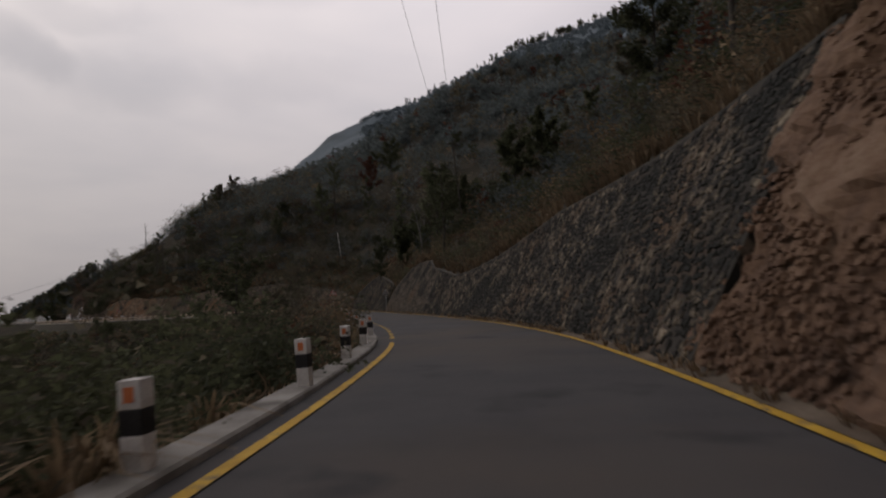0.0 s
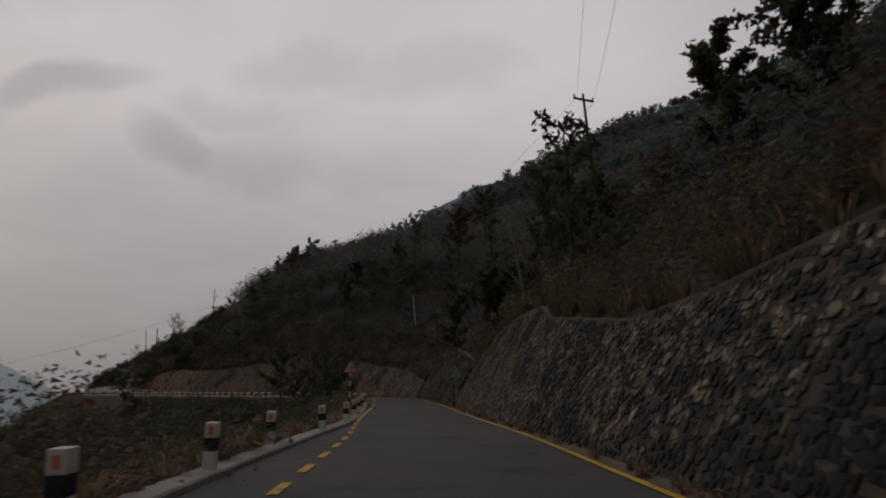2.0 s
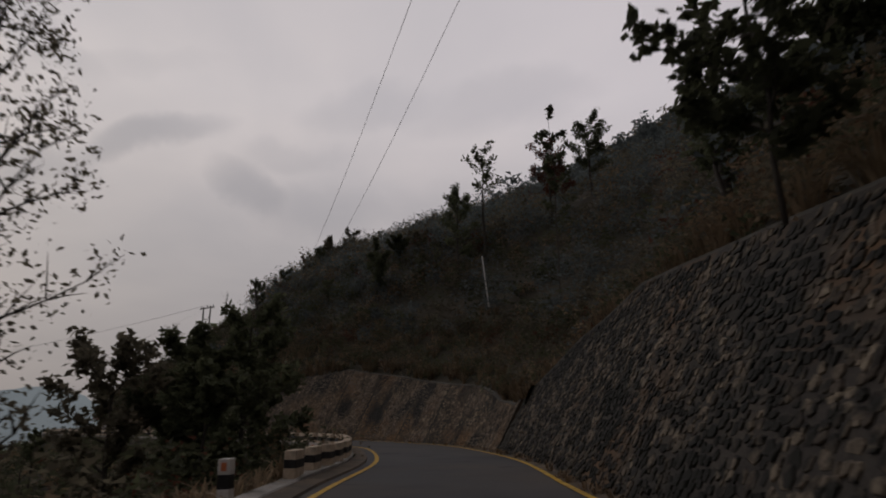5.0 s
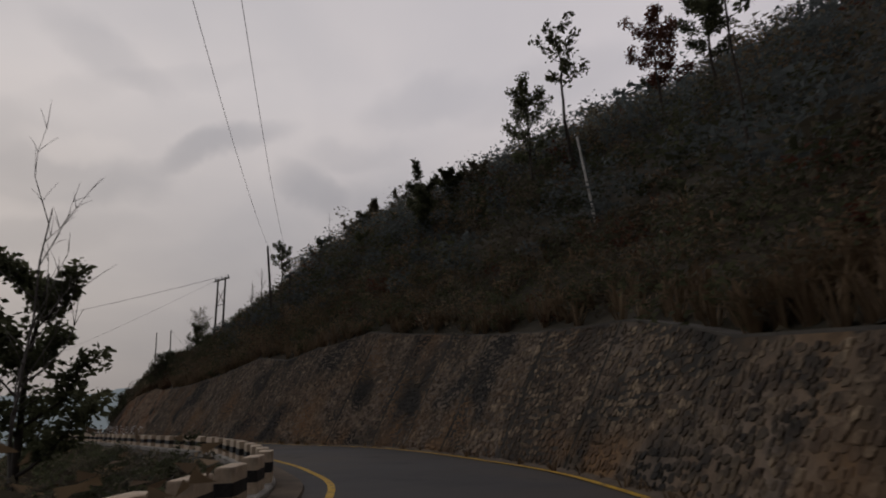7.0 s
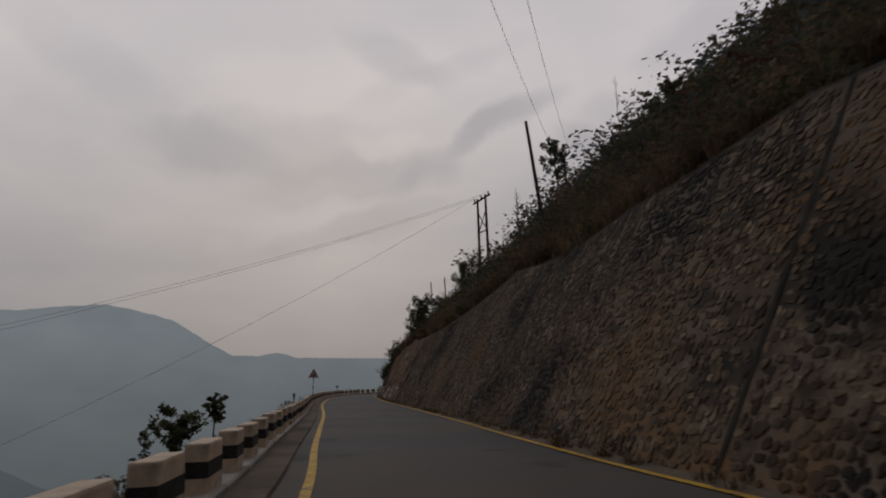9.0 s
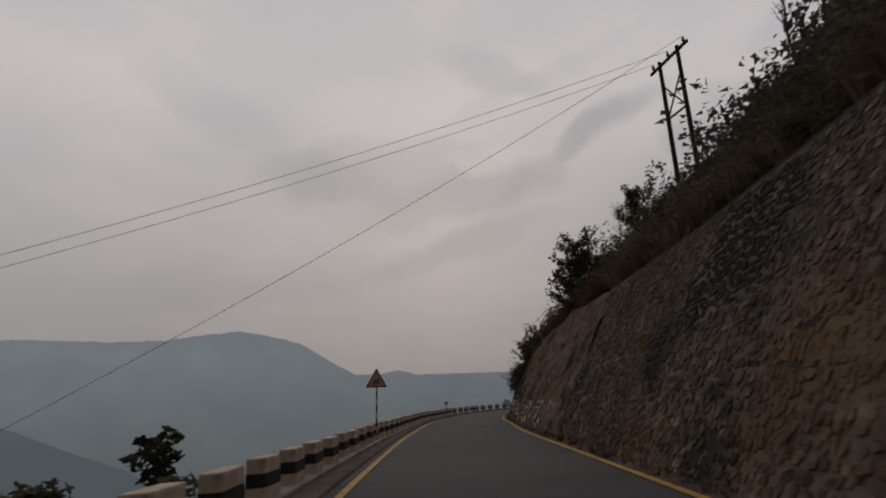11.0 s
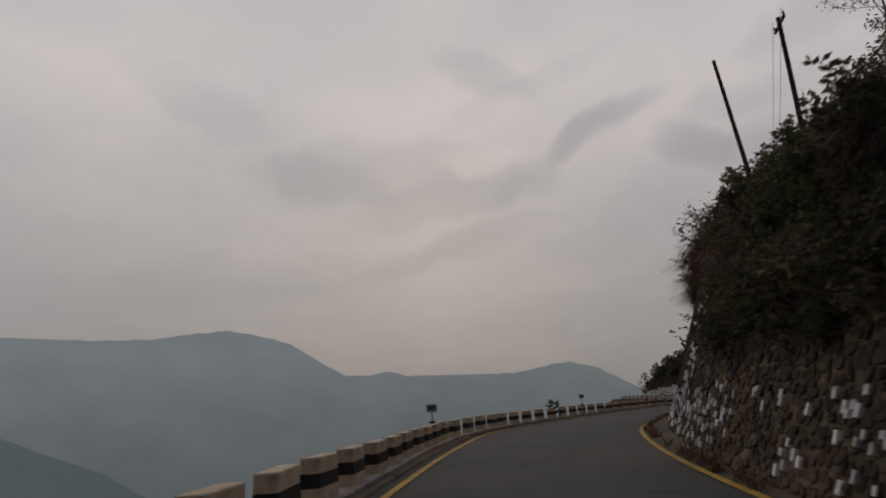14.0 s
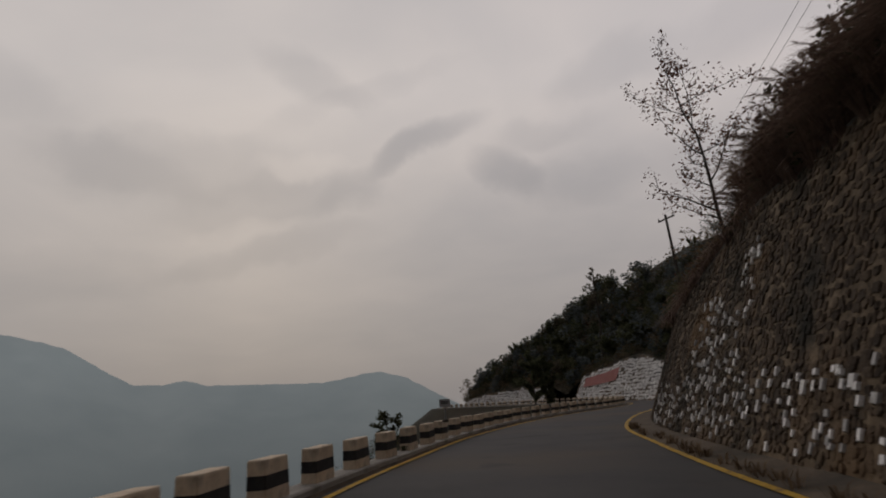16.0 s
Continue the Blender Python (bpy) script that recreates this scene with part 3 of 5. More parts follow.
def build_road():
    def prof(s):
        k, w = -kerb(s) - 0.3, width(s) + 0.6
        n = 8
        return [(k + (w - k) * j / n, 0.012 * math.sin(math.pi * j / n) + 0.006 * hills(s * 0.3, j)) for j in range(n + 1)]
    tagged(new("road", sweep("road", 0, 380, 1.0, prof, ASPHALT)), "dark grey worn asphalt mountain road", "road", kind="structure")

    def line(name, off, s0, s1):
        def p(s):
            o = off(s)
            return [(o - 0.07, 0.022), (o + 0.07, 0.022)]
        return sweep(name, s0, s1, 1.0, p, YELLOW)
    ob = new("road_marking_left", line("road_marking_left", lambda s: 0.0, 0, 55.5))
    tagged(ob, "solid yellow edge line painted on asphalt", "road marking", kind="structure")
    tagged(new("road_marking_left", line("road_marking_left", lambda s: 0.0, 91.0, 370)), "solid yellow edge line painted on asphalt", "road marking", kind="structure")
    tagged(new("road_marking_right", line("road_marking_right", lambda s: width(s), 0, 370)), "thin yellow edge line beside the wall", "road marking", kind="structure")
    dashes = tagged(new("road_marking_dashes"), "broken yellow edge line beside a widened verge", "road marking", kind="structure")
    s = 57.0
    while s < 90:
        me = sweep("dash", s, s + 1.0, 0.5, lambda q: [(-0.075, 0.024), (0.075, 0.024)], YELLOW)
        part("dash", me, None, dashes)
        s += 2.05


def build_kerb():
    def p(s):
        k, t = -kerb(s), 0.17 if s > 122 else 0.10
        return [(k + 0.20, -0.02), (k + 0.20, t - 0.03), (k + 0.17, t), (k - 0.24, t), (k - 0.28, t - 0.04), (k - 0.30, -0.35)]
    tagged(new("kerb", sweep("kerb", 0, 370, 1.0, p, CONCRETE, smooth=False)), "worn pale concrete kerb strip along the drop", "kerb", kind="structure")
    # concrete verge inside the kerb where the parapet stands back from the line
    def q(s):
        k = -kerb(s)
        inner = -0.26 - 0.9 * max(0.0, kerb(s) - 0.98) if kerb(s) > 0.6 else k + 0.24
        return [(k + 0.19, 0.02), (k + 0.19, 0.075), (inner - 0.03, 0.06), (inner, -0.01)]
    tagged(new("verge", sweep("verge", 112, 370, 1.0, q, DIRT, smooth=False)), "dusty pale concrete verge between line and parapet", "verge", kind="structure")


def face(s, h, proud=0.0):
    """A place on the wall's sloping face at height h."""
    w = width(s) + offset(s) + batter(s) * h - proud
    return road(s, w, h)


def dug(p, rough):
    """How far the dug surface stands behind the even face."""
    return (hills(p.x * 0.35, p.y * 0.35, p.z * 0.5) * 0.55 + hills(p.x * 1.1, p.y * 1.1, p.z * 1.1) * 0.35 + hills(p.x * 3, p.y * 3, p.z * 3) * 0.22 + hills(p.x * 7, p.y * 7, p.z * 7) * 0.12) * rough * 2


def cut_face(name, s0, s1, mat, label, rough=0.25, step=0.5):
    """A face of cut earth or rock along the road, rough as it was dug."""
    ss = np.arange(s0, s1 + 1e-6, step)
    m = 40
    v = []
    for s in ss:
        H = wall_h(s)
        for j in range(m + 1):
            h = H * j / m
            p = face(s, h)
            b = dug(p, rough)
            r = road(s, width(s) + offset(s) + batter(s) * h + (0.0 if j == 0 else b + 0.02), h - (0.05 if j == 0 else 0))
            v.append(tuple(r))
        p = face(s, H)
        v.append(tuple(road(s, width(s) + offset(s) + batter(s) * H + 0.9, H + 0.05)))
    n = m + 2
    f = [(i * n + j, (i + 1) * n + j, (i + 1) * n + j + 1, i * n + j + 1) for i in range(len(ss) - 1) for j in range(n - 1)]
    return tagged(new(name, mesh_from(name, v, f, mat)), label, "wall", kind="structure")


def stone_mesh(cells, seed, mat, name="stones", proud=(0.025, 0.075), sides=6):
    """Irregular faceted stones set on the wall face; cells are (s, h, half length, half height)."""
    rng = random.Random(seed)
    v, f = [], []
    for s, h, a, b in cells:
        base = len(v)
        ph = rng.uniform(0, 6.28)
        pr = rng.uniform(*proud)
        ring = []
        for k in range(sides):
            t = ph + 2 * math.pi * (k + rng.uniform(-0.25, 0.25)) / sides
            # rounded rectangle
            c, d = math.cos(t), math.sin(t)
            q = 1 / max(abs(c), abs(d)) ** 0.55
            k2 = rng.uniform(0.72, 1.06)
            ring.append((c * q * k2, d * q * k2))
        tip = rng.uniform(-0.012, 0.012)
        for lev, sc in ((-0.04, 1.0), (pr * 0.75, 0.93), (pr, 0.74)):
            for c, d in ring:
                v.append(tuple(face(s + c * a * sc, max(0.0, h + d * b * sc), lev + (rng.uniform(-0.008, 0.008) + tip * d if sc < 1 else 0))))
        n = sides
        for lv in range(2):
            for k in range(n):
                f.append((base + lv * n + k, base + lv * n + (k + 1) % n, base + (lv + 1) * n + (k + 1) % n, base + (lv + 1) * n + k))
        f.append(tuple(base + 2 * n + k for k in range(n)))
    return mesh_from(name, v, f, mat)


# upright joints between the panels of the long wall
JOINTS = [142.1, 145.2, 149.4, 152.8, 155.6, 159.2, 164.8, 172.4, 181.6, 189.0, 194.0]


def cells_for(s0, s1, size, seed, top=0.0):
    """Uneven courses of rubble: rows wander, stones differ in size and some gaps stay."""
    rng = random.Random(seed)
    out = []
    h = 0.06
    while h < 8:
        row = size * rng.uniform(0.7, 1.15)
        s = s0 + rng.uniform(0, size)
        while s < s1:
            big = rng.random() < 0.10
            ln = size * (rng.uniform(1.4, 2.0) if big else rng.uniform(0.6, 1.3))
            if any(abs(s + ln / 2 - j) < 0.085 for j in JOINTS):
                s += ln
                continue
            hh = h + row / 2 + 0.16 * hills(s * 0.7, h * 0.9, seed) + rng.uniform(-0.055, 0.055)
            if hh + row * 0.5 < wall_h(s + ln / 2) - top and s + ln < s1 and hh > 0.05 and rng.random() > 0.05:
                out.append((s + ln / 2, hh, ln / 2 * rng.uniform(0.92, 1.15), row / 2 * rng.uniform(0.85, 1.35) * (1.25 if big else 1)))
            s += ln
        h += row * 0.97
    return out


def wall_body(name, s0, s1, label, body=None):
    def p(s):
        H = wall_h(s)
        w = width(s) + offset(s)
        return [(w, -0.3)] + [(w + batter(s) * H * k / 5, H * k / 5) for k in range(6)] + [(w + batter(s) * H + 0.45, H), (w + batter(s) * H + 0.55, H - 0.5)]
    me = sweep(name, s0, s1, 0.5, p, body or MORTAR, smooth=False)
    me.materials.append(POINTING)
    me.materials.append(BROWN_RENDER)
    n = len(p(s0)) - 1
    # some panels were pointed with paler mortar
    pale = [int(134 < s0 + (i // n) * 0.5 < 197 and sum(s0 + (i // n) * 0.5 > j for j in JOINTS) % 3 != 1) if s0 < 215 else (0 if body else 2) for i in range(len(me.polygons))]
    me.polygons.foreach_set("material_index", pale)
    ob = tagged(new(name, me), label, "wall", kind="structure")
    for end in (s0, s1):
        ring = p(end)
        ring = ring + [(ring[-1][0], -0.3)]
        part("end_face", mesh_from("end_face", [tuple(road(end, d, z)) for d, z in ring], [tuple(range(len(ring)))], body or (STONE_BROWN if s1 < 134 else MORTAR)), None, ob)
    for j in JOINTS:
        if s0 < j < s1:
            part("joint", sweep("joint", j - 0.04, j + 0.041, 0.04, lambda s: [(width(s) + offset(s) + batter(s) * wall_h(j) * k / 8 - 0.012 + 0.03 * hills(j, k * 0.7), wall_h(j) * k / 8) for k in range(9)], MOSS_AND_SHADE), None, ob, "dark mossy joint between two panels")

    def c(s):
        H = wall_h(s)
        w = width(s) + offset(s) + batter(s) * H
        return [(w - 0.02, H - 0.05), (w - 0.03, H + 0.01), (w + 0.3, H + 0.02), (w + 0.34, H - 0.08)]
    part("coping", sweep("coping", s0, 104.5 if s0 == 85 else s1, 0.5, c, CAP, smooth=False), None, ob, "thin concrete coping along the top")
    return ob


def build_shoulder():
    def p(s):
        w = width(s)
        return [(w + 0.10, 0.016), (w + 0.25, 0.03 + 0.012 * hills(s * 1.3, 1)), (w + offset(s) * 0.7 + 0.1, 0.05 + 0.02 * hills(s * 1.7, 5)), (w + offset(s) + 0.1, 0.10 + 0.04 * hills(s * 1.1, 9))]
    tagged(new("shoulder", sweep("shoulder", 10, 300, 0.5, p, DIRT)), "strip of brown dirt at the foot of the walls", "shoulder", kind="structure")


build_ground()
build_road()
build_shoulder()
build_kerb()
WALLS = [
    ("retaining_wall_1", 46, 85, "rough grey-brown rubble stone face leaning back from the road"),
    ("retaining_wall_2", 85, 105.3, "tall rubble masonry retaining wall with coping, tapering at its end"),
    ("retaining_wall_3", 107.5, 133.5, "rubble masonry retaining wall beside a dark gully"),
    ("retaining_wall_4", 134.5, 197, "long mortared rubble stone retaining wall, ochre-stained near the base"),
    ("retaining_wall_5", 215, 292, "curved rubble stone retaining wall dotted with white-painted stones"),
]
wall_obs = {}
for nm, a, b, lab in WALLS:
    wall_obs[nm] = wall_body(nm, a, b, lab)
cut_1 = cut_face("cut_face_1", 0, 46.6, EARTH, "raw reddish-brown cut earth and broken rock beside the road", 0.32, 0.25)
cut_obs = cut_face("cut_face_2", 196.5, 215.4, CUT_ROCK, "raw reddish-brown cut rock face above the road", 0.20, 0.2)
# gully faces are near black: the recess's shade is put into their colour
gully = cut_face("cut_face_3", 104.9, 107.9, MOSS_AND_SHADE, "earth gully between two walls, its recess shade painted in", 0.3)
cut_face("cut_face_4", 133.2, 134.8, MOSS_AND_SHADE, "earth gully between two walls, its recess shade painted in", 0.3)
# the stones nearest to the road are single pieces, the rest of each face is one mesh
NEAR_CELLS = {}
NEAR_STRETCH = {"retaining_wall_1": (60, 85), "retaining_wall_2": (85, 105.3), "retaining_wall_3": (107.5, 133), "retaining_wall_4": (140, 176), "retaining_wall_5": (218, 255)}


def hash_of(text):
    return sum(ord(c) * (k + 3) for k, c in enumerate(text))


for k, (nm, a, b, lab) in enumerate(WALLS):
    cells = cells_for(a + 0.05, b - 0.05, (0.165, 0.165, 0.165, 0.148, 0.18)[k], 40 + k)
    if k == 3:
        cells = [(s, h, x * 0.99, y) for s, h, x, y in cells]
    lo, hi = NEAR_STRETCH[nm]
    near = sorted((c for c in cells if lo < c[0] < hi), key=lambda c: c[1])[:300]
    NEAR_CELLS[nm] = near
    kept = set(near)
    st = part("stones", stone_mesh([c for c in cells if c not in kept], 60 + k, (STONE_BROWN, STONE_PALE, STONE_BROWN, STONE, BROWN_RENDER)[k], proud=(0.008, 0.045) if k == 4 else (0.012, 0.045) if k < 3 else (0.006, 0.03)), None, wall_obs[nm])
    tagged(st, kind="stuff")


# broken rock standing out of the cut earth
for ob, a, b, seed, keep in ((gully, 105.0, 107.8, 93, 0.9), (cut_1, 14, 46.4, 91, 0.55)):
    pick = random.Random(seed)
    cells = [(s, h, x * 0.9, y * 0.9) for s, h, x, y in cells_for(a, b, 0.12 if a < 50 else 0.24, seed) if pick.random() < keep * (1.15 if hills(s * 0.2, h * 0.5, 2) > -0.05 else 0.35)]
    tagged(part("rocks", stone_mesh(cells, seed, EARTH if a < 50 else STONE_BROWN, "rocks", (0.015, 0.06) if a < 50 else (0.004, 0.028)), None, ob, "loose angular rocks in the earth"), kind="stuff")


# ---- far mountains ----
def build_mountains():
    sky = [(112, 6.4), (104, 6.7), (98, 6.5), (94, 6.6), (91, 7.0), (88, 7.3), (85.3, 6.8), (82.5, 6.0), (80, 4.4), (77.6, 2.95), (75.5, 2.85), (73.6, 3.15), (71.9, 2.65), (67.2, 2.5), (62, 2.35), (59.4, 2.75), (57, 3.1), (54.3, 2.3), (52, 0.9), (50, -0.2), (46, -1.5), (30, -1.0), (0, 2), (-40, 3)]
    az = np.arange(-30, 112, 0.35)
    el = np.interp(az, [a for a, _ in sky][::-1], [e for _, e in sky][::-1])
    eye = (0, 185)
    v = []
    D = 3000.0
    for a, e in zip(az, el):
        e = e + 0.10 * hills(a * 0.9, 2) + 0.05 * hills(a * 3.1, 5)
        top = 1.3 + D * math.tan(radians(e))
        for k in range(9):
            u = k / 8
            r = D - 1300 * u + 60 * hills(a * 0.35, u * 3) * u
            z = top + (-330 - top) * u ** 0.9 + 40 * hills(a * 0.3, u * 4, 7) * math.sin(math.pi * u)
            v.append((eye[0] - math.sin(radians(a)) * r, eye[1] + math.cos(radians(a)) * r, z))
    f = [(i * 9 + j, i * 9 + j + 1, (i + 1) * 9 + j + 1, (i + 1) * 9 + j) for i in range(len(az) - 1) for j in range(8)]
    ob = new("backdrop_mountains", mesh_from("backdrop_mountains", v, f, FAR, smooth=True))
    tagged(ob, "pale blue-grey mountain range fading into haze", "mountains", kind="structure")
    # a nearer spur across the valley
    v = []
    az = np.arange(80, 135, 0.5)
    for a in az:
        e = np.interp(a, [80, 88, 91, 94.2, 97, 100.3, 104, 112, 135], [-14, -10, -7.6, -5.7, -3.8, -2.4, -0.6, 3, 8]) + 0.12 * hills(a, 9)
        for k in range(5):
            r = 1300 - 120 * k
            v.append((eye[0] - math.sin(radians(a)) * r, eye[1] + math.cos(radians(a)) * r, 1.3 + 1300 * math.tan(radians(e)) - 75 * k))
    f = [(i * 5 + j, i * 5 + j + 1, (i + 1) * 5 + j + 1, (i + 1) * 5 + j) for i in range(len(az) - 1) for j in range(4)]
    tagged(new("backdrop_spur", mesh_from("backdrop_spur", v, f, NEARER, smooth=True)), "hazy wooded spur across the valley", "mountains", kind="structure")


build_mountains()


def ridge_point(a, u):
    """A place on the high ridge above the road: a is its bearing from the foot of the hill, u runs from the crest down."""
    el = float(np.interp(a, [-34, -12.7, -7.8, -3.7, 0, 4.9, 9.9, 14.8, 19.2, 24], [28.0, 25.4, 24.2, 23.3, 22.8, 21.1, 19.1, 17.7, 15.9, 12.0]))
    top = 455 * math.tan(radians(el)) + 1.0 + 2.0 * hills(a * 0.5, 3) + 0.8 * hills(a * 2.1, 8)
    r = 455 - 330 * u
    x, y = 109 - math.sin(radians(a)) * r, 71 + math.cos(radians(a)) * r
    return Vector((x, y, top * (1 - 0.85 * u) + 5 * hills(x * 0.02, y * 0.02, 6) * min(1, max(0, u * 6))))


def build_ridge():
    """The wooded upper ridge behind the roadside hill."""
    az = np.arange(-34, 24.1, 0.5)
    m = 14
    v = [tuple(ridge_point(a, 0.62 * j / m)) for a in az for j in range(m + 1)]
    back = len(v)
    v += [tuple(ridge_point(a, 0) + Vector((-math.sin(radians(a)) * 90, math.cos(radians(a)) * 90, -50))) for a in az]
    n = m + 1
    f = [(i * n + j, i * n + j + 1, (i + 1) * n + j + 1, (i + 1) * n + j) for i in range(len(az) - 1) for j in range(m)]
    f += [(back + i, i * n, (i + 1) * n, back + i + 1) for i in range(len(az) - 1)]
    tagged(new("upper_ridge", mesh_from("upper_ridge", v, f, RIDGE, smooth=True)), "wooded ridge painted hazy blue-grey, rising high above the road", "hill", kind="structure")


build_ridge()


# ---- roadside furniture ----
def frame_at(p, yaw):
    return Matrix.Translation(p) @ Matrix.Rotation(yaw, 4, "Z")


def build_post():
    """A square concrete marker post, painted in bands; local x runs along the road towards oncoming eyes."""
    ob = thing("marker_post", "white and black banded concrete marker post on the kerb", "marker post", "marker posts")
    for nm, z0, z1, mat, lab in (("lower_band", -0.12, 0.27, WHITE, "chipped white lower band"), ("middle_band", 0.27, 0.47, BLACK, "black painted middle band"), ("top_band", 0.47, 0.70, WHITE, "white top band")):
        bm = bmesh.new()
        g = 0.0 if nm != "middle_band" else -0.003
        box(bm, 0.19 - g, 0.19 - g, z1 - z0, Matrix.Translation((0, 0, (z0 + z1) / 2)), 0.012)
        part(nm, bm, mat, ob, lab)
    bm = bmesh.new()
    box(bm, 0.006, 0.085, 0.12, Matrix.Translation((-0.0985, 0, 0.585)), 0.002)
    part("reflector", bm, ORANGE, ob, "faded orange-red reflector plate")
    return ob


first = None
rng = random.Random(7)


POSTS = [(107.6, 65.6), (106.91, 69.67), (106.1, 73.7), (105.16, 77.73), (103.42, 81.72), (101.99, 85.65), (100.42, 89.82), (98.99, 93.64), (97.35, 97.74), (96.29, 102.05), (94.91, 106.27), (93.16, 110.47), (91.40, 114.55), (89.55, 118.70), (87.83, 122.6), (85.87, 126.9), (83.05, 132.77), (79.92, 139.15)]
s_first = nearest(*POSTS[0])[0]
places = [road(s_first - 4.4 * k, -kerb(s_first - 4.4 * k) - 0.04, 0.10) for k in range(2, 0, -1)] + [Vector((x, y, 0.10)) for x, y in POSTS]
for p in places:
    m = frame_at(p, heading(nearest(p.x, p.y)[0])) @ pose(0, 0, 0, rng.uniform(-2.5, 2.5), rng.uniform(-2.5, 2.5), rng.uniform(-6, 6))
    if first is None:
        first = build_post()
        first.matrix_basis = m
    else:
        copy_thing(first, m)


def build_block():
    """A parapet block: chamfered concrete, cream above and below, black band between."""
    ob = thing("parapet_block", "cream concrete parapet block with a black painted band", "parapet block", "parapet blocks along the drop")
    ln, dp = 0.86, 0.29
    for nm, z0, z1, mat, lab in (("base", -0.14, 0.18, CREAM, "stained cream lower part"), ("band", 0.18, 0.36, BLACK, "black painted band"), ("cap", 0.36, 0.56, CREAM, "cream chamfered top")):
        bm = bmesh.new()
        g = 0.004 if nm == "band" else 0.0
        z = (z0 + z1) / 2
        box(bm, ln + g, dp + g, z1 - z0, Matrix.Translation((0, 0, z)))
        for e in [e for e in bm.edges if abs(e.verts[0].co.z - e.verts[1].co.z) > 0.05]:
            e.tag = True
        bmesh.ops.bevel(bm, geom=[e for e in bm.edges if e.tag], offset=0.03, segments=2, affect="EDGES", profile=0.5)
        if nm == "cap":
            top = [e for e in bm.edges if min(v.co.z for v in e.verts) > z1 - 0.001 and len(e.link_faces) == 2 and any(abs(f.normal.z) < 0.3 for f in e.link_faces)]
            bmesh.ops.bevel(bm, geom=top, offset=0.03, segments=2, affect="EDGES", profile=0.6)
        for v in bm.verts:
            # sides lean in a little towards the top
            v.co.x *= 1 - 0.05 * (v.co.z + 0.14) / 0.7
            v.co.y *= 1 - 0.12 * (v.co.z + 0.14) / 0.7
        part(nm, bm, mat, ob, lab)
    return ob


# numbered places of blocks along the road; the spacing is not quite even
BLOCK_N = [0, 8, 29, 52, 60, 63, 66, 67, 68, 69, 70, 71, 72, 74, 76, 135]
BLOCK_S = [122.6, 136.4, 174.1, 212.5, 225.2, 229.8, 234.2, 236.2, 238.3, 240.3, 242.0, 243.5, 245.2, 249.0, 252.9, 366.0]
block = None
for n in range(136):
    s = float(np.interp(n, BLOCK_N, BLOCK_S)) + 0.07
    p = road(s, -kerb(s) - 0.02, 0.16)
    m = frame_at(p, heading(s)) @ pose(0, rng.uniform(-0.02, 0.02), rng.uniform(-0.012, 0.012), rng.uniform(-1, 1), rng.uniform(-0.8, 0.8), rng.uniform(-1.5, 1.5))
    if block is None:
        block = build_block()
        block.matrix_basis = m
    else:
        copy_thing(block, m)


def flat(bm, pts, thick, z=0.0):
    """A plate in the local y, z plane, from x = 0 to -thick."""
    a = [bm.verts.new((0.0 - z, y, zz)) for y, zz in pts]
    b = [bm.verts.new((-thick - z, y, zz)) for y, zz in pts]
    n = len(pts)
    bm.faces.new(b)
    bm.faces.new(a[::-1])
    for k in range(n):
        bm.faces.new((a[k], a[(k + 1) % n], b[(k + 1) % n], b[k]))
    bmesh.ops.recalc_face_normals(bm, faces=bm.faces)
    return bm


def triangle(side, c=0.04):
    """An upright triangle with rounded corners, base at z = 0."""
    h = side * math.sqrt(3) / 2
    corners = [(-side / 2, 0), (side / 2, 0), (0, h)]
    out = []
    for k in range(3):
        p, q, r = Vector((*corners[k - 1], 0)), Vector((*corners[k], 0)), Vector((*corners[(k + 1) % 3], 0))
        a, b = q + (p - q).normalized() * c, q + (r - q).normalized() * c
        out += [(a.x, a.y), ((a.x + b.x + 2 * q.x) / 4, (a.y + b.y + 2 * q.y) / 4), (b.x, b.y)]
    return out


def stroke(path, w):
    """A band of width w along a path in the plane."""
    left, right = [], []
    for k, p in enumerate(path):
        a, b = Vector(path[max(k - 1, 0)]), Vector(path[min(k + 1, len(path) - 1)])
        d = (b - a).normalized()
        n = Vector((-d.y, d.x)) * w / 2
        left.append(tuple(Vector(p) + n)); right.append(tuple(Vector(p) - n))
    return left + right[::-1]


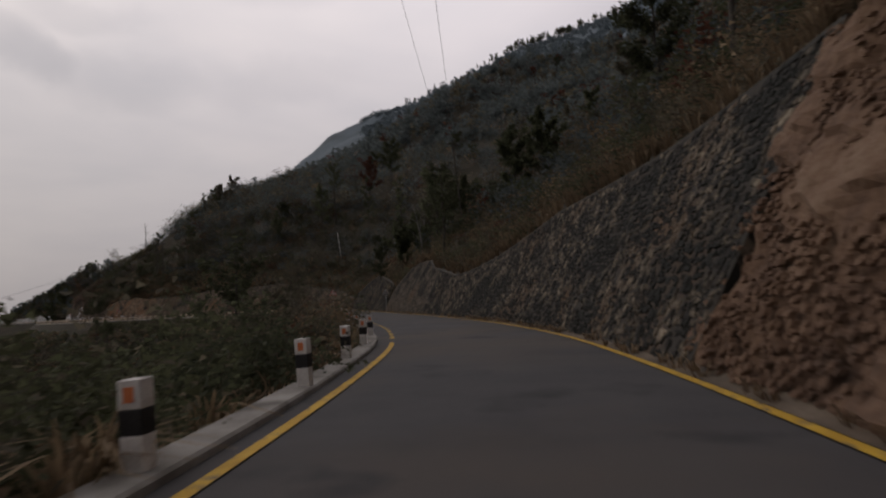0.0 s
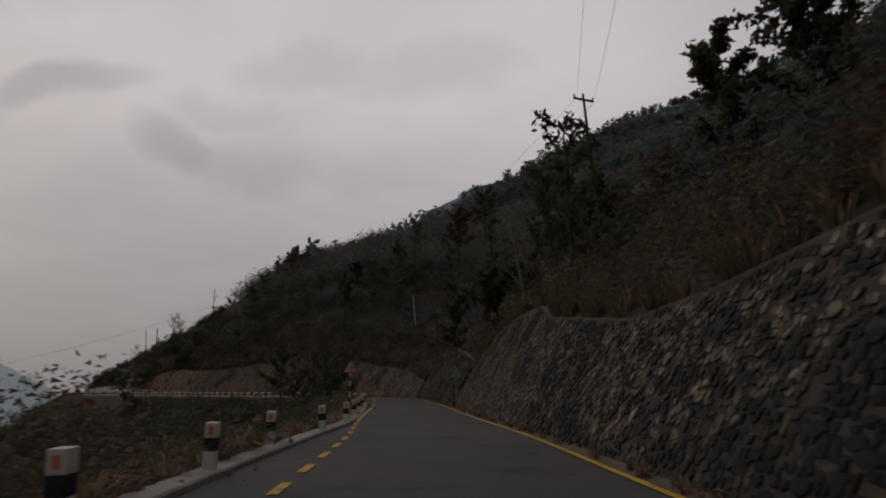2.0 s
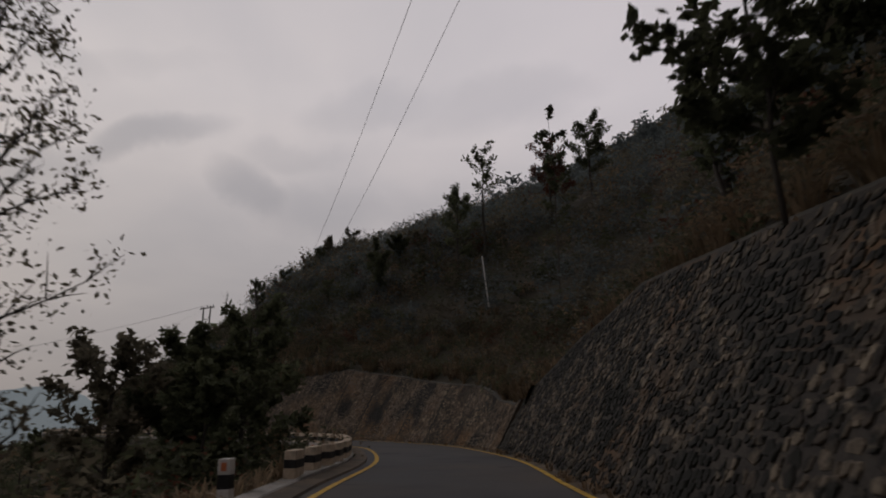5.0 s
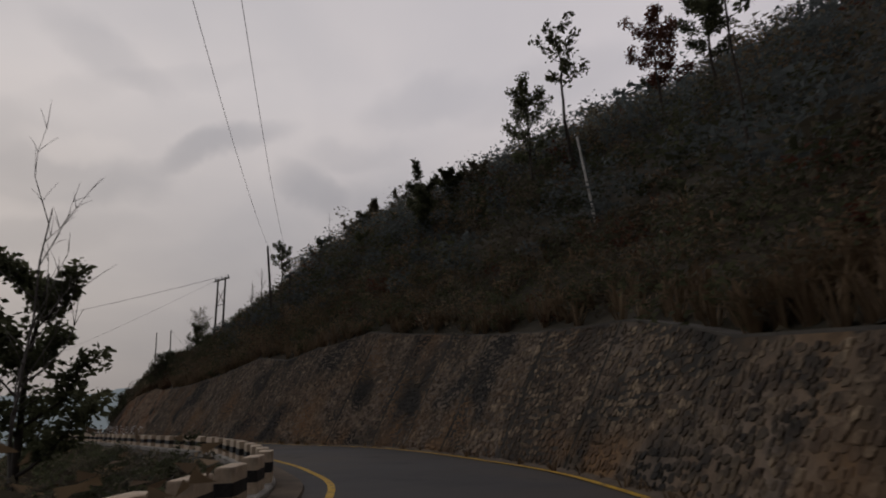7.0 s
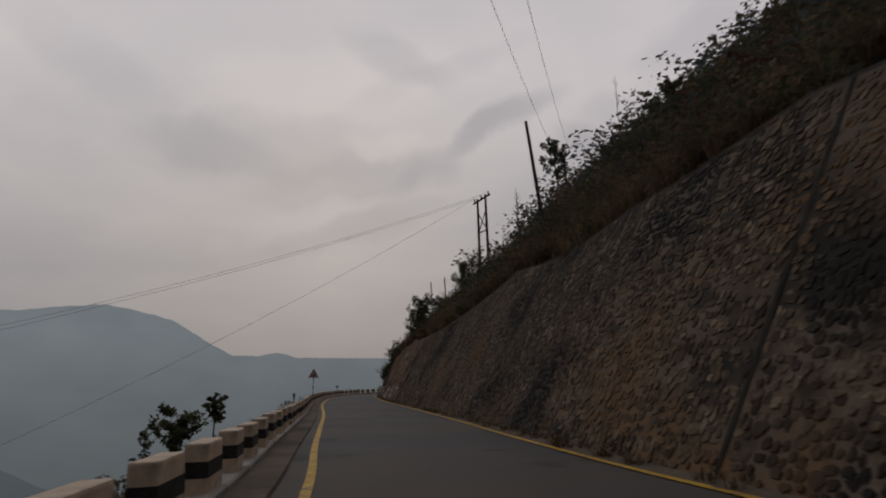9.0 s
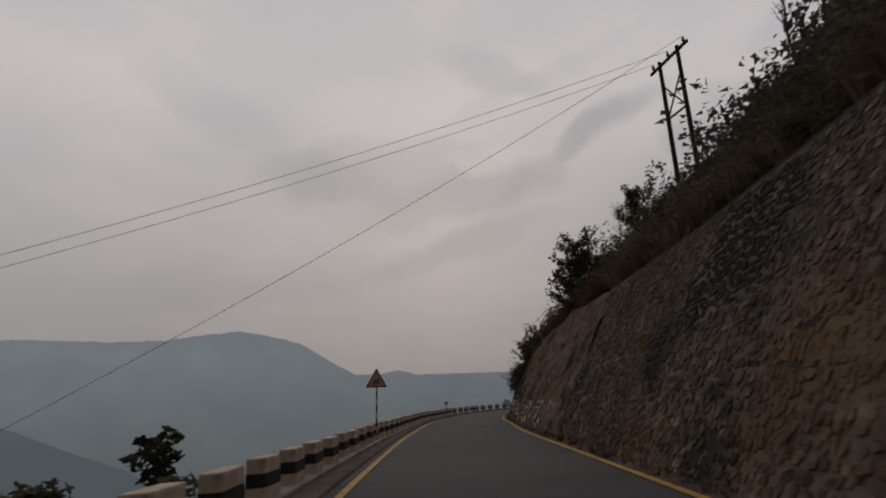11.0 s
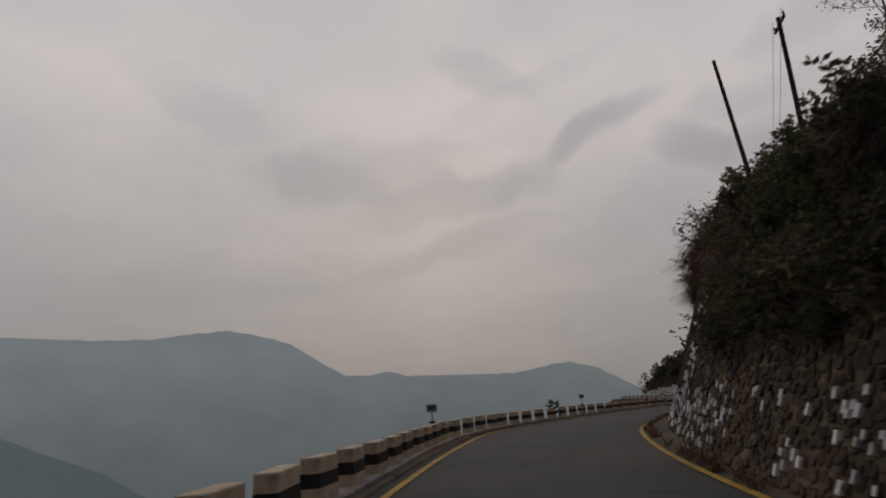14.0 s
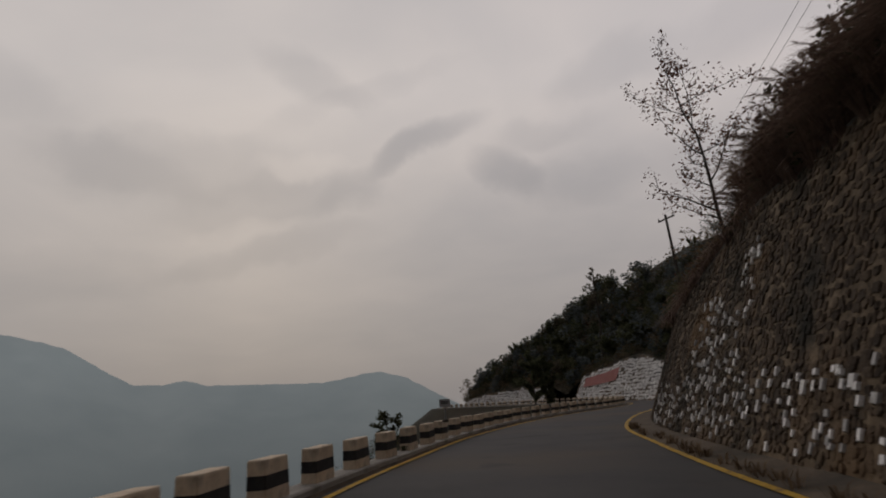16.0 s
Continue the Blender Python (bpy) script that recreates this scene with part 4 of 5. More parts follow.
def warning_sign(label, at, yaw, side, top, base, arrow, banded=True, face_on=True, tilt=0.0):
    """A triangular sign on a pole; local -x faces the traffic."""
    ob = thing("warning_sign", label, "traffic sign", at=frame_at(at, yaw) @ pose(0, 0, 0, tilt, 0, 0))
    h = side * math.sqrt(3) / 2
    z0 = top - h
    bm = flat(bmesh.new(), [(y, z + z0) for y, z in triangle(side, 0.05)], 0.012)
    plate = part("plate", bm, RED if face_on else PLATE_BACK, ob, "red-bordered triangular plate" if face_on else "bare grey back of the plate")
    if face_on:
        inner = side * 0.80
        part("panel", flat(bmesh.new(), [(y, z + z0 + (h - inner * 0.866) * 0.36) for y, z in triangle(inner, 0.03)], 0.004, 0.0125), SIGNWHITE, plate, "faded pinkish-white field")
        k = side
        if arrow == "left":
            path = [(0.085, 0.12), (0.085, 0.24), (0.078, 0.29), (0.055, 0.33), (0.02, 0.345), (-0.015, 0.36)]
            head = [(-0.005, 0.305), (0.005, 0.42), (-0.095, 0.385)]
        else:
            path = [(-0.10, 0.10), (-0.10, 0.25), (-0.085, 0.275), (-0.06, 0.265), (0.05, 0.165), (0.075, 0.16), (0.09, 0.185), (0.09, 0.30)]
            head = [(0.03, 0.29), (0.15, 0.29), (0.09, 0.40)]
        # y runs to the left of one who reads the sign, so mirror
        for nm, pts in (("arrow_shaft", stroke(path, 0.055)), ("arrow_head", head)):
            part(nm, flat(bmesh.new(), [(-y * k, z * k + z0 + 0.02) for y, z in pts], 0.003, 0.0175), BLACK, plate)
    bands = 9 if banded else 1
    for b in range(bands):
        bm = bmesh.new()
        za, zb = base + (z0 + 0.12 - base) * b / bands, base + (z0 + 0.12 - base) * (b + 1) / bands
        tube(bm, [(0.035, 0, za), (0.035, 0, zb)], [0.03 if b % 2 else 0.0305] * 2, 10)
        part("pole_band" if banded else "pole", bm, (WHITE if b % 2 == 0 else BLACK) if banded else METAL, ob)
    for zz in (0.12, 0.40):
        bm = bmesh.new()
        box(bm, 0.09, 0.09, 0.03, Matrix.Translation((0.03, 0, z0 + zz * side)), 0.004)
        part("clamp", bm, METAL, ob)
    return ob


warning_sign("triangular left-bend warning sign on a banded pole", Vector((91.25, 113.86, 0)), heading(88.0) + radians(3), 0.78, 2.72, -0.2, "left")
warning_sign("triangular winding-road warning sign on a banded pole", Vector((20.35, 176.88, 0)), heading(nearest(20.3, 176.7)[0]) + radians(-4), 0.78, 2.62, -0.1, "wind", tilt=2.0)
warning_sign("grey back of a triangular sign beside the gully", Vector((94.42, 121.95, 0)), heading(105) + math.pi + radians(10), 0.68, 2.52, -0.1, "left", banded=False, face_on=False)


def small_board(label, at, yaw, plate_w, plate_h, top, base):
    ob = thing("reflector_board", label, "roadside marker", "marker boards on the parapet", at=frame_at(at, yaw))
    z = top - plate_h / 2
    plate = part("board", box(bmesh.new(), 0.02, plate_w, plate_h, Matrix.Translation((0, 0, z)), 0.004), BOARD, ob, "weathered grey rectangular board")
    for k, zz in enumerate((0.10, -0.02)):
        part("lettering_bar", box(bmesh.new(), 0.004, plate_w * 0.72, plate_h * 0.12, Matrix.Translation((-0.012, 0, z + zz * plate_h * 1.6))), BLACK, plate)
    part("post", tube(bmesh.new(), [(0.02, 0, base), (0.02, 0, top - plate_h * 0.3)], [0.02, 0.018], 8), METAL, ob)
    lump = bmesh.new()
    bmesh.ops.create_icosphere(lump, subdivisions=2, radius=0.09, matrix=Matrix.Translation((0.0, 0, base + 0.02)) @ Matrix.Diagonal((1.2, 1.3, 0.5, 1)))
    for v in lump.verts:
        v.co += Vector((hills(v.co.x * 20, v.co.y * 20, v.co.z * 20),) * 3) * 0.02
    part("mortar_lump", lump, MORTAR, ob, "rough cement footing", smooth=True)
    return ob


for x, y, tp in ((-11.6, 191.6, 1.30), (-26.8, 207.5, 1.38)):
    small_board("small grey marker board cemented on a parapet block", Vector((x, y, 0)), heading(nearest(x, y)[0]), 0.34, 0.24, tp, 0.72)
s, _ = nearest(38.5, 170.6)
small_board("small dark marker board behind the parapet", road(s, -kerb(s) - 0.3, 0), heading(s), 0.10, 0.25, 1.05, 0.3)


# ---- poles and wires ----
def pole(label, base, top, r=0.11, mat=BARK, arm=0.0, arm_yaw=0.0, name="utility_pole"):
    ob = thing(name, label, "pole", at=Matrix.Translation(base))
    d = Vector(top) - Vector(base)
    part("shaft", tube(bmesh.new(), [(0, 0, 0), d * 0.5, d], [r, r * 0.88, r * 0.75], 9), mat, ob)
    if arm:
        m = Matrix.Translation(d * 0.96) @ Matrix.Rotation(arm_yaw, 4, "Z")
        cross = part("crossarm", box(bmesh.new(), arm, 0.09, 0.11, m, 0.01), mat, ob)
        for u in (-0.46, 0, 0.46):
            bm = bmesh.new()
            q = m @ Vector((arm * u, 0, 0.05))
            tube(bm, [q, q + Vector((0, 0, 0.08)), q + Vector((0, 0, 0.14)), q + Vector((0, 0, 0.2))], [0.03, 0.055, 0.045, 0.02], 8)
            part("insulator", bm, METAL, cross)
    return ob


def h_pole():
    c = Vector((19.2, 193.8, -0.45))
    ob = thing("power_pole", "dark two-legged power pole with a braced crossarm", "power pole", at=Matrix.Translation(c))
    yaw = radians(-8)
    R = Matrix.Rotation(yaw, 4, "Z")
    for u in (-0.85, 0.85):
        part("leg", tube(bmesh.new(), [R @ Vector((u, 0, 9.5)), R @ Vector((u, 0, 14)), R @ Vector((u * 0.96, 0, 19.0))], [0.14, 0.125, 0.10], 9), BARK, ob)
    arm = part("crossarm", box(bmesh.new(), 3.4, 0.12, 0.14, Matrix.Translation((0, 0, 18.75)) @ R, 0.01), BARK, ob)
    for u in (-1.4, 0.0, 1.4):
        q = R @ Vector((u, 0, 18.8))
        part("insulator", tube(bmesh.new(), [q, q + Vector((0, 0, 0.14)), q + Vector((0, 0, 0.28)), q + Vector((0, 0, 0.4))], [0.04, 0.09, 0.07, 0.03], 8), METAL, arm)
    for u in (-0.85, 0.85):
        part("brace", tube(bmesh.new(), [R @ Vector((u, 0, 15.6)), R @ Vector((-u, 0, 17.6))], [0.045, 0.045], 6), BARK, ob)
    part("tie", box(bmesh.new(), 1.7, 0.08, 0.09, Matrix.Translation((0, 0, 15.6)) @ R), BARK, ob)


h_pole()
pole("dark leaning timber pole behind a leafy tree", (103.9, 117.4, 8.5), (103.4, 117.0, 17.0), 0.09, arm=1.3, arm_yaw=radians(40))
pole("tall weathered timber pole on the hillside", (36.0, 186.4, 11.5), (35.6, 185.9, 18.1), 0.13)
pole("short timber pole with a crossarm in the scrub", (37.4, 187.5, 10.5), (37.3, 187.4, 15.4), 0.10, arm=2.0, arm_yaw=radians(-20))
pole("pale leaning pole standing in hillside scrub", (72.5, 174.1, 7.5), (71.7, 173.9, 15.3), 0.08, WHITE)
pole("leaning timber pole above the retaining wall", (-8.6, 204.5, 6.5), (-10.6, 205.6, 15.6), 0.10)
pole("timber utility pole with a short crossarm above the wall", (-7.9, 206.6, 8.0), (-7.46, 205.95, 15.8), 0.11, arm=1.3, arm_yaw=radians(-35))
pole("distant timber pole with a crossarm above trees", (-34.6, 236.5, 6.0), (-35.2, 236.8, 13.9), 0.12, arm=1.8, arm_yaw=radians(-20))


def wire(a, b, sag, r=0.022):
    cu = bpy.data.curves.new("power_line", "CURVE")
    cu.dimensions = "3D"
    cu.bevel_depth, cu.bevel_resolution = r, 1
    sp = cu.splines.new("POLY")
    n = 28
    sp.points.add(n)
    for k in range(n + 1):
        u = k / n
        p = Vector(a).lerp(Vector(b), u)
        sp.points[k].co = (p.x, p.y, p.z - sag * 4 * u * (1 - u), 1)
    cu.materials.append(WIRE)
    return tagged(new("power_line", cu), "thin dark power line strung across the sky", "power line", "power lines")


for k, ux in enumerate((-1.4, 0.0, 1.4)):
    q = Vector((19.2 + ux * 0.99, 193.8 - ux * 0.14, 18.75))
    wire(q, ((10.3, 148.3, 3.4), (11.5, 148.3, 3.7), (10.3, 148.3, -6.5))[k], (0.8, 0.9, 1.2)[k], 0.011)
for u in (-0.9, 0.9):
    wire((37.3 + u * 0.94, 187.4 - u * 0.34, 15.6), (103.4 + u * 0.5, 117.0 + u * 0.5, 16.5), 5.8, 0.008)
wire((103.1, 117.0, 17.2), (111.4, 40.0, 10.2), 3.5, 0.006)
wire((103.9, 117.2, 16.5), (112.6, 40.0, 9.0), 3.5, 0.006)
wire((-7.9, 206.2, 15.9), (-35.6, 237.0, 14.0), 1.2, 0.009)
wire((-7.0, 205.6, 15.9), (-34.9, 236.6, 14.0), 1.4, 0.009)


# ---- plants ----
def leaf_quads(rng, centres, radii, counts, size, flat=0.35, shell=0.55, single=False):
    """Leaves as small folded quads in uneven clumps. Returns vertices and faces."""
    idx = np.repeat(np.arange(len(centres)), counts)
    n = len(idx)
    d = rng.normal(size=(n, 3))
    d /= np.linalg.norm(d, axis=1)[:, None]
    r = shell + (1 - shell) * rng.random(n) ** 0.6
    lump = 0.72 + 0.32 * rng.random(n)
    p = centres[idx] + d * (r * lump)[:, None] * radii[idx]
    a = rng.normal(size=(n, 3)); a[:, 2] *= flat
    a /= np.linalg.norm(a, axis=1)[:, None]
    b = np.cross(a, rng.normal(size=(n, 3)))
    b /= np.linalg.norm(b, axis=1)[:, None]
    sz = (size[idx] if isinstance(size, np.ndarray) else size) * rng.uniform(0.6, 1.4, n)
    a *= sz[:, None]; b *= (sz * 0.55)[:, None]
    if single:
        v = np.stack([p - a * 0.8 + b, p + a * 1.1, p - a * 0.8 - b], 1).reshape(-1, 3)
        return v, np.arange(3 * n).reshape(-1, 3), idx
    v = np.stack([p - a, p + b * 0.9 - a * 0.1, p + a, p - b * 0.9 - a * 0.1], 1).reshape(-1, 3)
    f = np.arange(4 * n).reshape(-1, 4)
    return v, f, idx


def bank_z(s, dr):
    w = width(s) + offset(s) + batter(s) * wall_h(s) + 0.25
    p = road(s, w + dr)
    return Vector((p.x, p.y, wall_h(s) - 0.1 + slope_up(dr, p.x, p.y, s)))


def scrub(name, label, spots, per, leaf, mats, weights, seed, tall=(0.9, 2.0), wide=(0.5, 1.0), category="scrub"):
    """A hillside's scrub: many uneven bushes of small leaves."""
    rng = np.random.default_rng(seed)
    n = len(spots)
    h = rng.uniform(tall[0], tall[1], n)
    c = np.array([tuple(p) for p in spots])
    wd = rng.uniform(wide[0], wide[1], n) * h
    # three lobes to a bush
    cs, rs, ct, mi = [], [], [], []
    kind = rng.choice(len(mats), n, p=weights)
    for k in range(3):
        off = rng.normal(size=(n, 3)) * np.stack([wd, wd, h * 0.4], 1) * 0.45
        cs.append(c + off + np.stack([0 * h, 0 * h, h * (0.35 + 0.22 * k)], 1))
        sc = (1.0, 0.75, 0.5)[k]
        rs.append(np.stack([wd * sc, wd * sc, h * 0.5 * sc], 1))
        ct.append(np.full(n, max(3, int(per * (0.5, 0.3, 0.2)[k]))))
        mi.append(kind)
    cs, rs, ct, mi = np.concatenate(cs), np.concatenate(rs), np.concatenate(ct), np.concatenate(mi)
    v, f, idx = leaf_quads(rng, cs, rs, ct, leaf, single=True)
    ob = new(name, mesh_from(name, v, f, mats, mi[idx]))
    return tagged(ob, label, category, kind="stuff")


def spots_up(seed, s0, s1, d0, d1, n):
    r = random.Random(seed)
    return [bank_z(r.uniform(s0, s1), r.uniform(d0, d1)) for _ in range(n)]


MIXED = [LEAF, LEAF_B, GRASS, LEAF_R]
scrub("roadside_scrub", "dense dark scrub and dry grass above the walls", spots_up(1, 20, 380, 0.2, 6, 3300), 110, 0.08, MIXED, [0.38, 0.32, 0.27, 0.03], 11, (0.6, 1.6))
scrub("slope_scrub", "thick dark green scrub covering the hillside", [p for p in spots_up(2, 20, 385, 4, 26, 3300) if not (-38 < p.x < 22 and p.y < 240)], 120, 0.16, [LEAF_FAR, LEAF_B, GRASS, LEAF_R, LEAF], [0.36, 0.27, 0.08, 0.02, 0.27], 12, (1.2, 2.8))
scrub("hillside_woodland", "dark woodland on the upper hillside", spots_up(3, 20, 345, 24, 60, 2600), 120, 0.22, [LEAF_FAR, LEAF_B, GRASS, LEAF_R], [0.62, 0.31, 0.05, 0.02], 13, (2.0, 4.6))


def far_spots(seed, n):
    r = random.Random(seed)
    out = []
    while len(out) < n:
        x, y = r.uniform(-100, 230), r.uniform(90, 480)
        i = int(np.argmin((LINE[:, 0] - x) ** 2 + (LINE[:, 1] - y) ** 2))
        e0, e1 = x - LINE[i, 0], y - LINE[i, 1]
        if e0 * RIGHT[i, 0] + e1 * RIGHT[i, 1] < 0:
            continue
        h = wall_h(i * STEP)
        dr = math.hypot(e0, e1) - LINE[i, 2] - OFFSET - batter(i * STEP) * h
        if 52 < dr < 192:
            out.append(Vector((x, y, h + slope_up(dr, x, y, i * STEP) - 0.6)))
    return out


def ridge_spots(seed, n):
    q = random.Random(seed)
    return [ridge_point(q.uniform(-30, 16), q.random() ** 1.3 * 0.5) - Vector((0, 0, 1.0)) for _ in range(n)]


scrub("ridge_woodland", "woodland on the high ridge, tinted with blue-grey haze", ridge_spots(41, 1500), 60, 0.62, [LEAF_RIDGE], [1.0], 27, (2.0, 4.5), (0.4, 0.7))
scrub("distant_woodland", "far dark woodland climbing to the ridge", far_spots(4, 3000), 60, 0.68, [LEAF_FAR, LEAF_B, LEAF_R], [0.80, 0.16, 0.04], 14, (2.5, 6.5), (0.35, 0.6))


def spots_down(seed, s0, s1, d0, d1, n):
    r = random.Random(seed)
    out = []
    for _ in range(n):
        s, c = r.uniform(s0, s1), r.uniform(d0, d1)
        p = road(s, -kerb(s) - 0.32 - c)
        out.append(Vector((p.x, p.y, -0.1 + slope_down(c, p.x, p.y))))
    return out


scrub("lower_scrub", "dark green and tan scrub on the bank below the road", spots_down(5, 20, 136, 0.6, 9, 1700), 150, 0.075, MIXED, [0.60, 0.30, 0.08, 0.02], 15, (0.8, 2.0))
scrub("bank_green_scrub", "dense green bushes on the bank outside the kerb", spots_down(35, 24, 58, 0.9, 5.0, 200), 620, 0.065, MIXED, [0.74, 0.22, 0.04, 0.0], 28, (1.4, 2.5), (0.4, 0.6))
scrub("bank_brown_scrub", "dry brown bushes beside the kerb posts", spots_down(36, 50, 74, 0.6, 2.6, 90), 460, 0.05, [LEAF_R, GRASS, LEAF_B], [0.25, 0.30, 0.45], 29, (1.4, 2.5), (0.35, 0.55))
scrub("lower_woodland", "dark trees filling the slope below the road", spots_down(6, 20, 380, 8, 45, 1700), 150, 0.20, MIXED, [0.66, 0.30, 0.02, 0.02], 16, (1.5, 4.2))
scrub("parapet_scrub", "low scrub on the drop outside the parapet", spots_down(7, 162, 186, 2.2, 8, 60), 90, 0.11, MIXED, [0.55, 0.3, 0.15, 0.0], 17, (0.4, 0.9))
scrub("overhanging_scrub", "dark scrub hanging over the top of the curved wall", [face(s, h, -0.15) for s, h in ((q.uniform(215, 229), q.random()) for q in [random.Random(91)] for _ in range(150)) for h in [wall_h(s) + 0.5 - 0.9 * h ** 2]], 150, 0.06, MIXED, [0.66, 0.30, 0.04, 0.0], 19, (0.4, 1.0), (0.45, 0.7))
scrub("rim_brown_scrub", "withered red-brown scrub on the rim of the curved wall", spots_up(31, 237, 251, 0.2, 3.6, 240), 260, 0.075, [PLUME, LEAF_B, LEAF], [0.6, 0.25, 0.15], 23, (0.9, 1.9), (0.4, 0.7))
scrub("valley_side_scrub", "low dark scrub on the steep drop outside the parapet", spots_down(32, 138, 262, 3.0, 13, 1100), 80, 0.14, MIXED, [0.5, 0.34, 0.13, 0.03], 24, (0.5, 1.1), (0.6, 1.0))
scrub("bend_scrub", "thick dark scrub on the slope above the bend", spots_up(33, 186, 264, 3, 20, 620), 320, 0.08, MIXED, [0.55, 0.33, 0.09, 0.03], 25, (0.8, 1.8), (0.5, 0.8))
scrub("parapet_foot_scrub", "low dark scrub under the outer foot of the parapet", spots_down(34, 138, 206, 0.35, 4.2, 760), 100, 0.075, MIXED, [0.6, 0.32, 0.07, 0.01], 26, (0.35, 0.85), (0.6, 1.0))
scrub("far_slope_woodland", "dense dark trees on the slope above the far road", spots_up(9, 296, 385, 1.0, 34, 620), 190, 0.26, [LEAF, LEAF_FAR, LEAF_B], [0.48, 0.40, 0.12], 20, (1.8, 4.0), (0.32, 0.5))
scrub("parapet_bush", "dark bushes massed outside the parapet bend", spots_down(8, 118, 151, 1.5, 7, 130), 160, 0.12, MIXED, [0.6, 0.3, 0.1, 0.0], 18, (1.2, 2.4))


def grass_tufts(name, label, spots, blades, length, seed, mat, droop=0.6, spread=0.35, thin=1.0):
    """Arching blades of dry grass."""
    rng = np.random.default_rng(seed)
    c = np.repeat(np.array([tuple(p) for p in spots]), blades, 0)
    n = len(c)
    az = rng.uniform(0, 2 * math.pi, n)
    ln = rng.uniform(length[0], length[1], n)
    out = np.stack([np.cos(az), np.sin(az), 0 * az], 1)
    side = np.stack([-np.sin(az), np.cos(az), 0 * az], 1) * 0.012 * (1 + ln)[:, None] * thin
    base = c + out * rng.uniform(0, 0.12, n)[:, None]
    lean = rng.uniform(0.15, 1.0, n) * spread
    p0 = base
    p1 = base + out * (ln * lean * 0.6)[:, None] + np.stack([0 * ln, 0 * ln, ln * 0.62], 1)
    p2 = base + out * (ln * lean * 1.7)[:, None] + np.stack([0 * ln, 0 * ln, ln * (0.95 - droop * lean)], 1)
    v = np.stack([p0 - side, p0 + side, p1 + side, p1 - side, p2 + side * 0.3, p2 - side * 0.3], 1).reshape(-1, 3)
    k = np.arange(n)[:, None] * 6
    f = np.concatenate([k + [0, 1, 2, 3], k + [3, 2, 4, 5]], 1).reshape(-1, 4)
    return tagged(new(name, mesh_from(name, v, f, mat)), label, "grass", kind="stuff")


def rim(seed, s0, s1, n, lo=-0.1, hi=1.2):
    r = random.Random(seed)
    return [bank_z(r.uniform(s0, s1), r.uniform(lo, hi)) for _ in range(n)]


grass_tufts("rim_grass", "dry tan grass along the top of the walls", rim(21, 40, 300, 900), 26, (0.4, 1.1), 31, [GRASS], spread=0.6)
grass_tufts("plume_grass", "tall reddish-brown plume grass overhanging the wall", rim(22, 237, 252, 150, -0.3, 1.8), 150, (0.6, 1.6), 32, [PLUME], 0.9, 0.75, 0.4)
grass_tufts("rim_plume_grass", "short reddish-brown grass on the rim of the curved wall", rim(27, 226, 264, 260, -0.3, 1.2), 70, (0.3, 0.8), 36, [PLUME], 1.2, 1.0, 0.5)


def plume_clump(s, dr, height, seed):
    """A clump of arching stems with feathery heads that hang out over the wall."""
    r = random.Random(seed)
    base = bank_z(s, dr)
    out = (road(s, 0) - road(s, 1)).normalized()
    ahead = (road(s + 1, 0) - road(s, 0)).normalized()
    verts, faces = [], []
    for _ in range(30):
        way = (out * r.uniform(0.1, 1.1) + ahead * r.uniform(-0.7, 1.0)).normalized()
        side = Vector((-way.y, way.x, 0)) * 0.006
        tall, lean = height * r.uniform(0.7, 1.1), r.uniform(0.25, 0.85)
        foot_at = base + Vector((r.uniform(-0.25, 0.25), r.uniform(-0.25, 0.25), -0.1))
        spine = [foot_at + way * (tall * lean * 0.85 * (k / 8) ** 2) + Vector((0, 0, tall * (k / 8) * (1 - 0.42 * lean * (k / 8) ** 2))) for k in range(9)]
        n = len(verts)
        for p in spine:
            verts += [tuple(p - side), tuple(p + side)]
        faces += [(n + 2 * k, n + 2 * k + 1, n + 2 * k + 3, n + 2 * k + 2) for k in range(8)]
        for _ in range(64):
            u = r.uniform(3.8, 7.98)
            k = int(u)
            p = spine[k].lerp(spine[k + 1], u - k)
            along = (spine[k + 1] - spine[k]).normalized()
            hair = (along + Vector((r.uniform(-0.6, 0.6), r.uniform(-0.6, 0.6), r.uniform(-0.7, 0.3)))) * r.uniform(0.10, 0.22)
            n = len(verts)
            verts += [tuple(p - side), tuple(p + side + Vector((0, 0, 0.006))), tuple(p + hair)]
            faces.append((n, n + 1, n + 2))
    tagged(new("plume_clump", mesh_from("plume_clump", verts, faces, PLUME)), "reddish-brown feathery plume grass drooping over the wall", "grass", "plume clumps on the wall")


for k, (s, dr, tall) in enumerate(((239.4, 0.5, 1.3), (241.0, 0.3, 1.5), (242.4, 0.3, 1.7), (243.6, 0.2, 1.8), (244.8, 0.2, 1.9), (246.0, 0.2, 1.9), (247.2, 0.2, 1.9), (248.4, 0.2, 2.0), (249.6, 0.2, 2.0), (250.8, 0.2, 1.9), (252.0, 0.2, 1.8), (253.4, 0.2, 1.5))):
    plume_clump(s, dr, tall, 900 + k)
grass_tufts("slope_grass", "tan dry grass patches on the bank", rim(23, 172, 215, 520, 0.2, 8) + rim(37, 120, 172, 160, 0.2, 8), 30, (0.5, 1.2), 33, [GRASS], 0.7, 0.6)


def foot(seed, s0, s1, n):
    r = random.Random(seed)
    return [road(s, width(s) + 0.22 + r.uniform(-0.08, 0.12), 0.0) for s in (r.uniform(s0, s1) for _ in range(n))]


